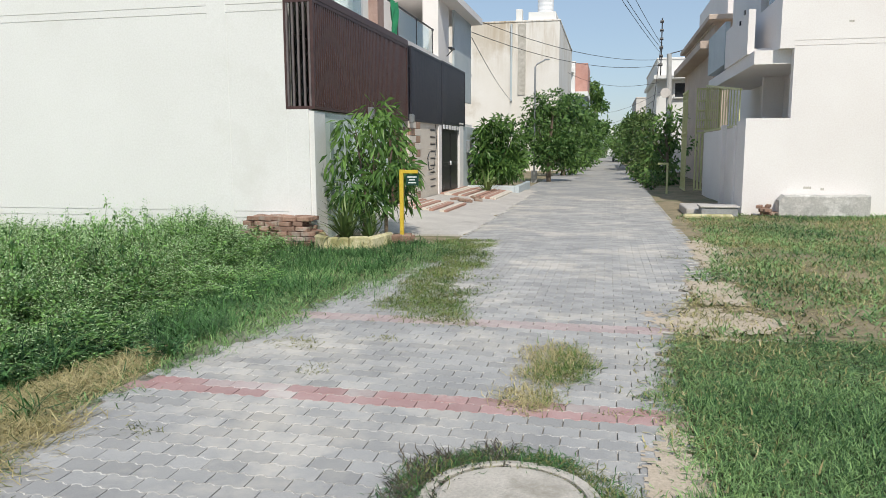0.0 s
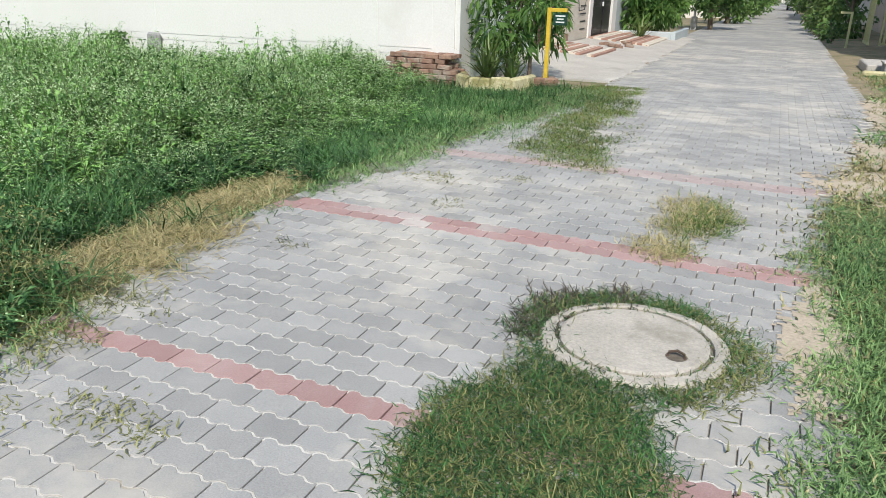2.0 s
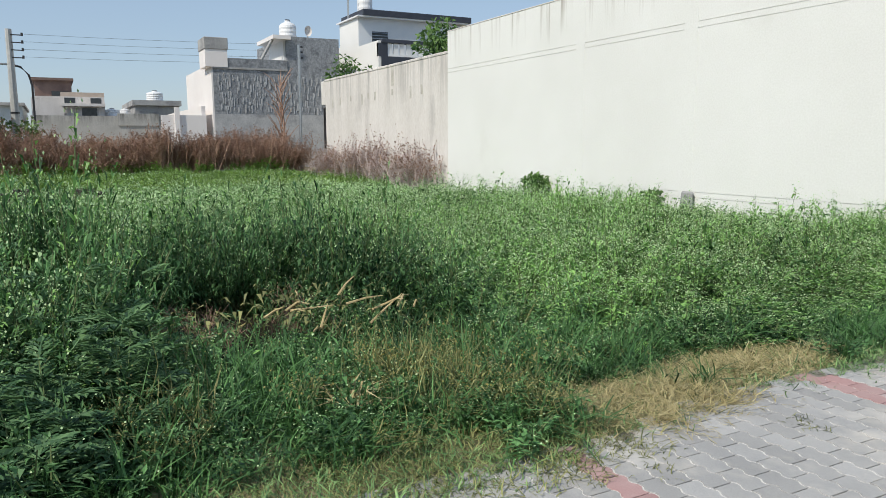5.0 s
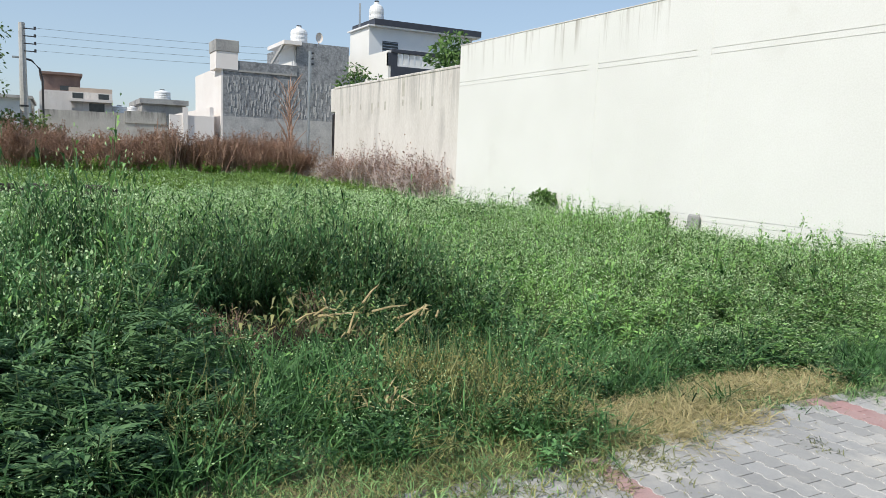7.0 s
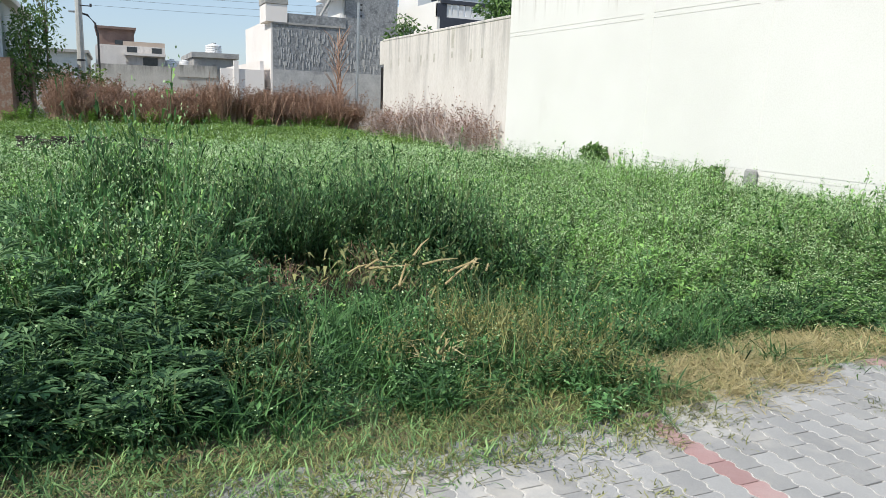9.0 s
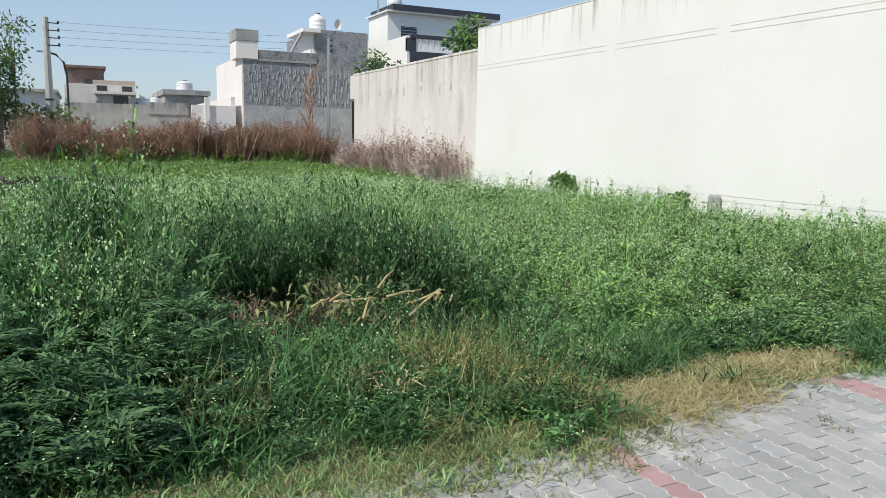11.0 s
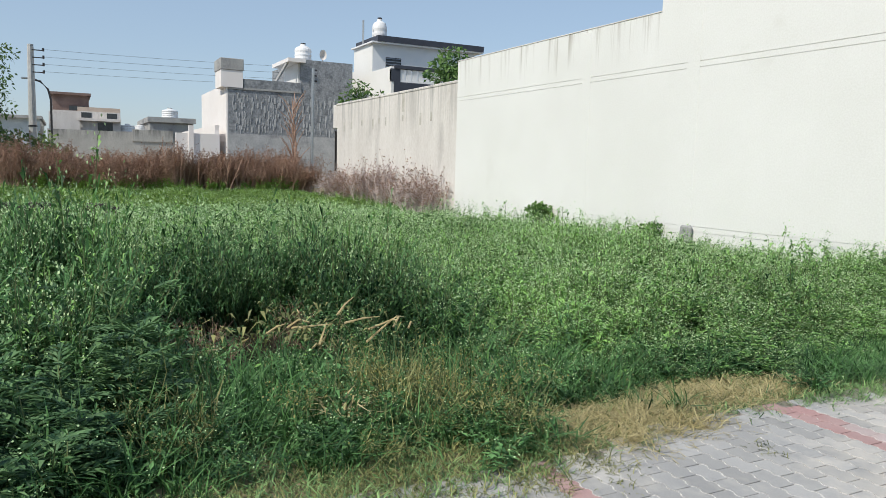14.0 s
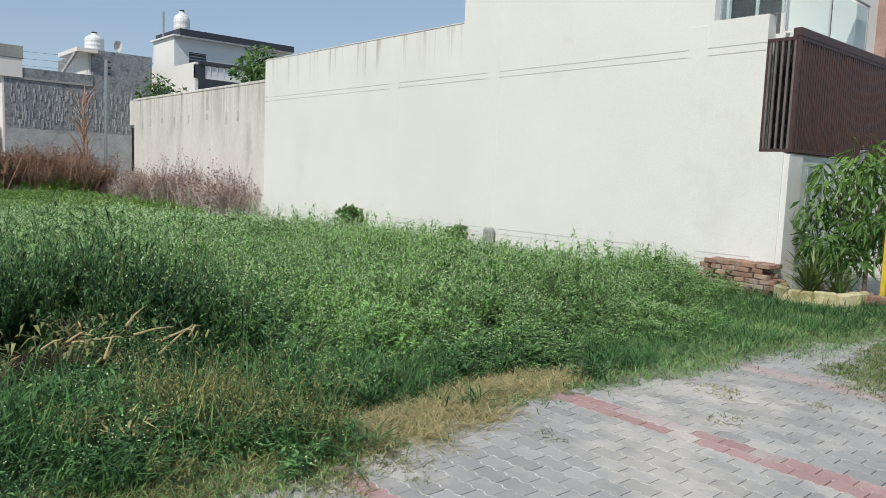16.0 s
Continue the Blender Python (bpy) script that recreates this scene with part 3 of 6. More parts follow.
def plot_plants():
    mats = [LEAF_WEED, STALK, FLOWER]
    rich = [weed(0.60, 4, 18, 0.095, 0.024, 12, 0.4, 0.0068) for i in range(5)] + [weed(0.52, 5, 14, 0.075, 0.018, 17, 0.4, 0.0066) for i in range(5)]
    mid = [weed(0.55, 4, 11, 0.10, 0.032, 9, 0.4, 0.012) for i in range(6)]
    low = [weed(0.36, 4, 9, 0.10, 0.040, 3, 0.5, 0.012) for i in range(6)]
    # front: zone whose weeds take the shade-darkened leaf colour
    front = lambda x, y: (1 - smooth(2.4, 4.0, y + 0.5 * noise.noise(Vector((x, y, 6))))) * smooth(-9.4, -7.9, x)
    lush = [weed(0.52, 5, 28, 0.115, 0.014, 0, 0.5) for i in range(4)] + [weed(0.48, 5, 20, 0.09, 0.024, 7, 0.5, 0.005) for i in range(4)]
    scatter("weeds", lush, spots_in(3600, -9.4, -3.0, -2.4, 4.2, lambda x, y: weedy(x, y) * front(x, y), (0.75, 1.25), weed_height), [LEAF_SHADED, STALK, FLOWER], "leafy green weeds near the lane, darkened in colour for shade", "weeds")
    scatter("weeds", rich, spots_in(8200, -12, -3.0, -2.4, 11.2, lambda x, y: weedy(x, y) * (1 - 0.88 * front(x, y)), (0.7, 1.25), weed_height), mats, "dense green flowering weeds covering the vacant plot", "weeds")
    scatter("weeds", mid, spots_in(5200, -23, -12, -4, 11.25, clumps, (0.8, 1.35), weed_height), mats, "green flowering weeds covering the vacant plot", "weeds")
    scatter("low_weeds", low, spots_in(4300, -40, -23, -7, 11.2, lambda x, y: 1.0, (0.9, 1.6), lambda x, y: 0.75 + 0.5 * noise.noise(Vector((x * 0.3, y * 0.6, 3)))), [LEAF_FAR, STALK, FLOWER], "bright green low weeds on open plot", "weeds")
    lacy = [lacy_weed(R.uniform(0.4, 0.85), 11) for i in range(6)]
    zone = lambda x, y: smooth(0.7, 1.2, left_in(x, y)) * hollow(x, y) * smooth(0.0, 0.9, 1.6 - blob(x, y, -4.7, -0.75, 1.6, 1.15))
    scatter("lobed_weeds", lacy, spots_in(190, -7, -3, -2.4, 0.8, zone, (0.75, 1.2), lambda x, y: 0.45 + 0.35 * smooth(0.8, 2.0, left_in(x, y))), [LEAF_LACY, STALK], "grey-green weeds with deeply lobed leaves", "weeds")
    tall = [sward(0.40, 12, 0.0095, 0.07, 35, 86, 0.28, 0.38) for i in range(7)]
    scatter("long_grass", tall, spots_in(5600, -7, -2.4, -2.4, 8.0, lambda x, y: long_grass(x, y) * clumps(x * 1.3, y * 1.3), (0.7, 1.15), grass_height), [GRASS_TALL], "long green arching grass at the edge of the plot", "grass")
    gold = [sward(0.42, 10, 0.006, 0.08, 45, 88, 0.3, 0.28) for i in range(4)]
    scatter("dry_grass", gold, spots_in(1700, -5.6, -2.7, -0.6, 3.4, lambda x, y: 0.7 * long_grass(x, y) * olive(x, y), (0.75, 1.15), grass_height), [GRASS_OLIVE], "yellowing grass among the long grass", "grass")
    seedy = [weed(0.40, 4, 8, 0.07, 0.012, 16, 0.4, 0.0055) for i in range(4)]
    scatter("seeding_weeds", seedy, spots_in(1100, -5.6, -2.7, -0.6, 3.4, lambda x, y: 0.6 * long_grass(x, y) * olive(x, y), (0.75, 1.15), grass_height), [GRASS_OLIVE, STALK, FLOWER_OLIVE], "golden seed heads standing in the long grass", "weeds")
    leafs = [weed(0.34, 4, 16, 0.075, 0.020, 6, 0.45, 0.005) for i in range(4)]
    scatter("weeds", leafs, spots_in(1000, -5.6, -2.7, -1.2, 5.0, lambda x, y: 0.55 * long_grass(x, y), (0.75, 1.15), grass_height), [LEAF_SHADED, STALK, FLOWER], "small flowering weeds in the long grass", "weeds")
    short = [sward(0.085, 8, 0.0052, 0.05, 0, 62, 0.6, 0.18) for i in range(8)]
    verge = lambda x, y: smooth(-0.2, 0.15, left_in(x, y)) * (1 - 0.8 * smooth(1.4, 3.0, left_in(x, y))) * (1 - 0.9 * min(1.4 * straw(x, y), 1))
    scatter("verge_grass", short, spots_in(15500, -6.5, -1.9, -2.2, 11.2, verge, (0.8, 1.4)), [GRASS_FINE], "short trodden grass along the lane", "grass")
    scatter("verge_grass", short, spots_in(2600, -3.4, -1.8, -2.2, 2.4, lambda x, y: 0.8 * smooth(-0.32, 0.05, left_in(x, y) + 0.15 * noise.noise(Vector((x * 5, y * 5, 4)))) * (1 - smooth(0.5, 1.0, left_in(x, y))), (0.8, 1.2)), [GRASS_OLIVE], "dry trodden grass spilling over the pavers", "grass")
    lush_v = [sward(0.17, 9, 0.007, 0.07, 30, 85, 0.4, 0.3) for i in range(6)]
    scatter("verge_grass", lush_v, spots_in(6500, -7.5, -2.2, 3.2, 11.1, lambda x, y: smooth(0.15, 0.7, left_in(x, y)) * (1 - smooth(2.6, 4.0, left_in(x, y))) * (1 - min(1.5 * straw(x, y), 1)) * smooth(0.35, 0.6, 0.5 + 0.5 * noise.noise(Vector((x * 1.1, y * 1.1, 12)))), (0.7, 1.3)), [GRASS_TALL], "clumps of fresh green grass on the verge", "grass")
    dry = [sward(0.14, 9, 0.0042, 0.09, -4, 35, 0.6, 0.15) for i in range(6)]
    scatter("straw", dry, spots_in(5200, -4.4, -2.4, 1.6, 5.4, lambda x, y: smooth(-0.2, 0.1, left_in(x, y)) * min(1.5 * straw(x, y), 1), (0.7, 1.3)), [GRASS_DRY], "yellow dried grass lying beside the pavers", "straw")
    scatter("straw", dry, spots_in(2200, -4.4, -2.4, 1.6, 5.4, lambda x, y: smooth(-0.1, 0.2, left_in(x, y)) * min(1.3 * straw(x, y), 0.8), (0.7, 1.3)), [GRASS_OLIVE], "withered olive grass lying beside the pavers", "straw")


def right_plants():
    short = [sward(0.062, 9, 0.0048, 0.05, 2, 65, 0.7, 0.2) for i in range(8)]
    big = [sward(0.10, 8, 0.010, 0.07, 10, 75, 0.5, 0.2) for i in range(6)]
    green = lambda x, y: smooth(-0.05, 0.25, right_in(x, y)) * (1 - 0.93 * smooth(0.35, 0.8, 1.4 - blob(x, y, 0.95, 6.7, 0.75, 0.8) + 0.9 * noise.noise(Vector((x * 3, y * 3, 5)))))
    thin = lambda x, y: green(x, y) * (0.35 + 0.65 * smooth(0.38, 0.55, 0.5 + 0.5 * noise.noise(Vector((x * 0.5, y * 0.5, 13)))))
    lush = lambda x, y: 0.55 + 0.75 * (1 - smooth(3.6, 5.9, y)) + 0.4 * noise.noise(Vector((x * 1.5, y * 1.5, 3)))
    scatter("verge_grass", short, spots_in(14500, 0.1, 4.2, 1.4, 6.0, green, (0.8, 1.4), lush), [GRASS_FINE], "fresh green grass on the verge", "grass")
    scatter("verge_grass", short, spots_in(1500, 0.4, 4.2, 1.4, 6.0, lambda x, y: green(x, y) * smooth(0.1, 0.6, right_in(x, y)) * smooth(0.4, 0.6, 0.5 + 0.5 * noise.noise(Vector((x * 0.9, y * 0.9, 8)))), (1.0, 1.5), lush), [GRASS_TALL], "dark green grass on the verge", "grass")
    scatter("verge_grass", big, spots_in(9500, 0.6, 9.0, 6.0, 17.4, thin, (0.8, 1.6), lambda x, y: 0.7), [GRASS_FINE], "thin grass on the verge before the pale house", "grass")
    dry = [sward(0.07, 8, 0.0065, 0.07, 0, 50, 0.6, 0.2) for i in range(6)]
    patchy = lambda x, y: smooth(-0.15, 0.15, right_in(x, y)) * (0.3 + 0.7 * smooth(0.42, 0.58, 0.5 + 0.5 * noise.noise(Vector((x * 0.7, y * 0.7, 4))))) * max(smooth(3.8, 6.0, y), 0.8 * (1 - smooth(0.2, 0.8, right_in(x, y))))
    scatter("straw", dry, spots_in(13000, 0.1, 9.0, 1.4, 17.0, patchy, (0.8, 1.6)), [GRASS_OLIVE], "dried yellowish grass on the verge", "straw")
    scatter("straw", dry, spots_in(8500, 0.1, 9.0, 1.4, 17.0, lambda x, y: 0.8 * patchy(x, y), (0.8, 1.5)), [GRASS_DRY], "bleached dry grass on the verge", "straw")


def lane_plants():
    """Grass that grows out of the joints of the lane."""
    short = [sward(0.055, 8, 0.006, 0.045, 0, 55, 0.6, 0.2) for i in range(5)]
    curl = [sward(0.065, 11, 0.0042, 0.05, -3, 50, 0.9, 0.12) for i in range(8)]
    def near_cover(x, y):
        r = math.hypot(x - MAN_X, y - MAN_Y)
        n = noise.noise(Vector((x * 5, y * 5, 1)))
        south = smooth(0.0, 0.3, 1.05 - blob(x, y, -0.52, 1.95, 0.42, 0.62) + 0.25 * n) * (1 if r > 0.33 else 0)
        ring = (1 if 0.36 < r < 0.50 + 0.10 * n else 0) * (0.85 if y > 3.0 or x > -0.2 else 0.6)
        return max(south, ring)
    scatter("joint_grass", curl, spots_in(3000, -1.1, 0.35, 1.2, 3.6, near_cover, (0.7, 1.2)), [GRASS_OLIVE], "matted olive grass round the manhole", "grass")
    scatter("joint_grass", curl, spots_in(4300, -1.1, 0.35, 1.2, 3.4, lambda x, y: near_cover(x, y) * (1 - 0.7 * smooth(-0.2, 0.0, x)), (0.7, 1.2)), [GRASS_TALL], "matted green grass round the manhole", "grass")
    roots = [sward(0.09, 9, 0.005, 0.04, -3, 50, 0.8, 0.1) for i in range(4)]
    scatter("dead_roots", roots, spots_in(900, -1.0, 0.2, 2.5, 3.6, lambda x, y: 1.0 if 0.37 < math.hypot(x - MAN_X, y - MAN_Y) < 0.52 + 0.1 * noise.noise(Vector((x * 6, y * 6, 4))) and (x < -0.45 and y > 2.75) else 0.0, (0.7, 1.2)), [surface("dead_root", (0.045, 0.038, 0.03), (0.11, 0.09, 0.065), 0.95, 9, 50, 0.0)], "dark withered roots matted along the manhole ring", "roots")
    lots = ((-0.33, 4.95, 0.27, 0.60), (-0.42, 4.20, 0.20, 0.25), (-2.30, 5.15, 0.30, 0.13), (-1.95, 4.5, 0.16, 0.10), (-1.75, 5.4, 0.16, 0.10), (-1.9, 1.52, 0.34, 0.10), (-2.25, 1.35, 0.22, 0.09), (-2.4, 2.22, 0.2, 0.06), (-2.55, 2.35, 0.10, 0.12), (-2.35, 3.3, 0.14, 0.08), (0.95, 10.3, 0.3, 0.12), (0.05, 4.05, 0.06, 0.08))
    def patch(x, y):
        n = 0.5 * noise.noise(Vector((x * 6, y * 6, 2)))
        return max(0.8 * smooth(0.0, 0.6, 1 + n - blob(x, y, *l)) for l in lots)
    scatter("joint_grass", short, spots_in(16000, -2.8, 1.3, 1.0, 10.6, patch, (0.6, 1.1)), [GRASS_OLIVE], "small tufts of grass in the paver joints", "grass")
    tuftz = lambda x, y: max(0.95 * smooth(0.0, 0.6, 1.1 + 0.5 * noise.noise(Vector((x * 7, y * 7, 2))) - blob(x, y, *l)) for l in lots[:2])
    clump = [sward(0.10, 9, 0.005, 0.045, 5, 60, 0.6, 0.2) for i in range(4)]
    scatter("joint_grass", clump, spots_in(900, -0.75, 0.1, 3.7, 5.6, lambda x, y: tuftz(x, y) * smooth(-0.5, -0.2, x + 0.2 * noise.noise(Vector((x * 4, y * 4, 2)))), (0.6, 1.1)), [GRASS], "tuft of grass grown through the pavers", "grass")
    scatter("straw", clump, spots_in(700, -0.75, 0.1, 3.7, 5.6, tuftz, (0.6, 1.0)), [GRASS_DRY], "dried grass grown through the pavers", "straw")
    band = lambda x, y: 0.8 * smooth(0.1, 0.8, 1 - abs(x - np.interp(y, (5.9, 8, 11.5), (-1.45, -1.85, -2.15))) / 0.55 + 0.7 * noise.noise(Vector((x * 2.2, y * 1.4, 8)))) * smooth(5.8, 6.4, y)
    scatter("joint_grass", short, spots_in(7500, -2.9, -0.8, 5.8, 11.8, band, (0.7, 1.2)), [GRASS], "thin grass creeping over the pavers", "grass")
    scatter("joint_grass", short, spots_in(6000, -2.9, -0.8, 5.8, 11.8, band, (0.7, 1.2)), [GRASS_OLIVE], "dry grass creeping over the pavers", "grass")


# ---- more materials ----
BRICK = surface("old_brick", (0.24, 0.14, 0.10), (0.36, 0.235, 0.175), 0.9, 9, 60, 0.5, third=(0.36, 0.31, 0.26), spots=0.5, vary=0.25)
BEIGE = surface("beige_paint", (0.62, 0.55, 0.46), (0.68, 0.61, 0.52), 0.8, 1.5, 40, 0.15)
PALEBLUE = surface("pale_blue_paint", (0.46, 0.52, 0.55), (0.54, 0.59, 0.61), 0.8, 1.2, 40, 0.15)
PALEGREEN = surface("pale_green_paint", (0.52, 0.60, 0.55), (0.60, 0.67, 0.62), 0.8, 1.5, 40, 0.15)
DARKMETAL = surface("dark_gate_paint", (0.022, 0.021, 0.024), (0.035, 0.033, 0.036), 0.4, 5, 60, 0.1)
STEEL = surface("galvanised_steel", (0.42, 0.43, 0.44), (0.52, 0.53, 0.53), 0.4, 8, 60, 0.1, metal=0.8)
YELLOW = surface("yellow_paint", (0.62, 0.42, 0.03), (0.70, 0.50, 0.06), 0.5, 8, 60, 0.15)
GATEGREEN = surface("yellow_green_paint", (0.50, 0.50, 0.24), (0.58, 0.57, 0.30), 0.55, 6, 60, 0.15)
SIGNGREEN = surface("dark_green_sign", (0.010, 0.045, 0.030), (0.016, 0.06, 0.04), 0.4, 6, 60, 0.05)
SIGNWHITE = surface("sign_white", (0.7, 0.72, 0.7), (0.75, 0.76, 0.74), 0.5, 6, 60, 0.0)
LIMEKERB = surface("lime_washed_kerb", (0.50, 0.45, 0.25), (0.62, 0.57, 0.38), 0.9, 7, 50, 0.5, third=(0.30, 0.28, 0.12), spots=0.48)
APRON = surface("worn_concrete", (0.46, 0.43, 0.40), (0.55, 0.52, 0.48), 0.9, 1.5, 40, 0.4, third=(0.36, 0.33, 0.30), spots=0.58)
RIB_RED = surface("rib_red", (0.36, 0.20, 0.15), (0.46, 0.29, 0.23), 0.9, 6, 60, 0.3)
RIB_PALE = surface("rib_cream", (0.60, 0.54, 0.46), (0.68, 0.62, 0.54), 0.9, 6, 60, 0.3)
BARK = surface("bark", (0.13, 0.10, 0.075), (0.22, 0.175, 0.13), 0.95, 10, 60, 0.8, stretch=(1, 1, 0.3))
PINKBRICK = surface("pink_render", (0.46, 0.24, 0.20), (0.54, 0.32, 0.27), 0.85, 1.5, 30, 0.2)
BLUEGREY = surface("blue_grey_paint", (0.16, 0.20, 0.26), (0.22, 0.26, 0.32), 0.7, 1.5, 30, 0.2)
TAN = surface("tan_render", (0.50, 0.40, 0.33), (0.58, 0.48, 0.40), 0.85, 1.0, 30, 0.2)
NAVYBAND = surface("navy_band", (0.035, 0.042, 0.06), (0.05, 0.058, 0.08), 0.7, 2, 30, 0.1)
ROUGHWALL = surface("unfinished_render", (0.20, 0.215, 0.235), (0.33, 0.345, 0.36), 0.95, 4.5, 9, 0.8, third=(0.14, 0.15, 0.165), spots=0.52, dist=0.03)
TANKWHITE = surface("tank_plastic", (0.74, 0.75, 0.76), (0.8, 0.8, 0.8), 0.4, 2, 30, 0.05)
WIRE = surface("cable_sheath", (0.03, 0.03, 0.033), (0.05, 0.05, 0.05), 0.6, 5, 30, 0.0)
POLE = surface("pole_concrete", (0.40, 0.40, 0.39), (0.50, 0.50, 0.48), 0.9, 3, 40, 0.3)
SAND = surface("pale_sand", (0.46, 0.38, 0.29), (0.56, 0.475, 0.375), 0.95, 3, 60, 0.5)


def glass(name, tint, rough=0.05):
    m = bpy.data.materials.new(name)
    m.use_nodes = True
    b = m.node_tree.nodes["Principled BSDF"]
    b.inputs["Base Color"].default_value = rgba(tint)
    b.inputs["Roughness"].default_value = rough
    b.inputs["Transmission Weight"].default_value = 1.0
    b.inputs["IOR"].default_value = 1.2
    return m


GLASS = glass("railing_glass", (0.75, 0.85, 0.85))
DARKPANE = surface("window_pane", (0.03, 0.035, 0.04), (0.05, 0.055, 0.06), 0.12, 3, 30, 0.0)


def share(name, me, parent, places):
    """Alike pieces on one mesh, under one parent."""
    for p in places:
        ob = new(name, me)
        ob.parent = parent
        ob.matrix_basis = pose(*p)


# ---- white house beside the plot ----
WALL_Y = 11.3
FRONT = -4.65
house = thing("house", "white-painted house with maroon slatted screen and plain side wall", "house")


def side_wall():
    tops = ((-21.4, -12.1, 4.97), (-12.1, -6.05, 7.4), (-6.05, -5.13, 4.25))
    for x0, x1, top in tops:
        part("side_wall", boxes((x0, x1, WALL_Y + 0.014, WALL_Y + 0.25, -0.6, top)), WHITEWASH, house)
        for z0, z1 in ((-0.6, 0.345), (0.357, 0.455), (0.467, 3.69), (3.702, 3.81), (3.822, top)):
            part("render_band", boxes((x0, x1, WALL_Y, WALL_Y + 0.0141, z0, z1)), WALL_STREAK if top == 4.97 else WHITEWASH, house)
    for x in (-14.62, -11.1, -6.3):
        part("pilaster", boxes((x - 0.17, x + 0.17, WALL_Y - 0.006, WALL_Y + 0.02, -0.6, 4.9 if x < -12 else (7.4 if x < -7 else 4.2)), bevel=0.003), WHITEWASH, house)
    part("coping", boxes((-21.42, -12.1, WALL_Y - 0.012, WALL_Y + 0.27, 4.97, 5.0), bevel=0.006), GREYWALL, house)
    part("body", boxes((-21.2, -6.4, WALL_Y + 0.25, 17.0, -0.5, 3.8), (-12.0, -6.4, WALL_Y + 0.25, 17.0, 3.8, 7.3)), WHITEWASH, house)


side_wall()


def slat_screen(y0, y1, z0, z1, pitch, width, mat, parent, frame_name):
    me = mesh_of("slat", boxes((-0.012, 0.012, -width / 2, width / 2, z0 + 0.04, z1 - 0.04)), mat)
    n = int((y1 - y0 - 0.1) / pitch)
    share("slat", me, parent, [(FRONT, y0 + 0.07 + i * pitch, 0) for i in range(n)])
    part(frame_name, boxes((FRONT - 0.03, FRONT + 0.02, y0, y1, z0, z0 + 0.05), (FRONT - 0.03, FRONT + 0.02, y0, y1, z1 - 0.05, z1), (FRONT - 0.03, FRONT + 0.02, y0, y0 + 0.05, z0 + 0.05, z1 - 0.05), (FRONT - 0.03, FRONT + 0.02, y1 - 0.05, y1, z0 + 0.05, z1 - 0.05), (FRONT - 0.06, FRONT - 0.03, y0, y1, z0 + 0.5, z0 + 0.54), (FRONT - 0.06, FRONT - 0.03, y0, y1, z1 - 0.5, z1 - 0.46)), mat, parent)
    part("backing_sheet", boxes((FRONT - 0.075, FRONT - 0.065, y0, y1, z0, z1)), mat, parent)


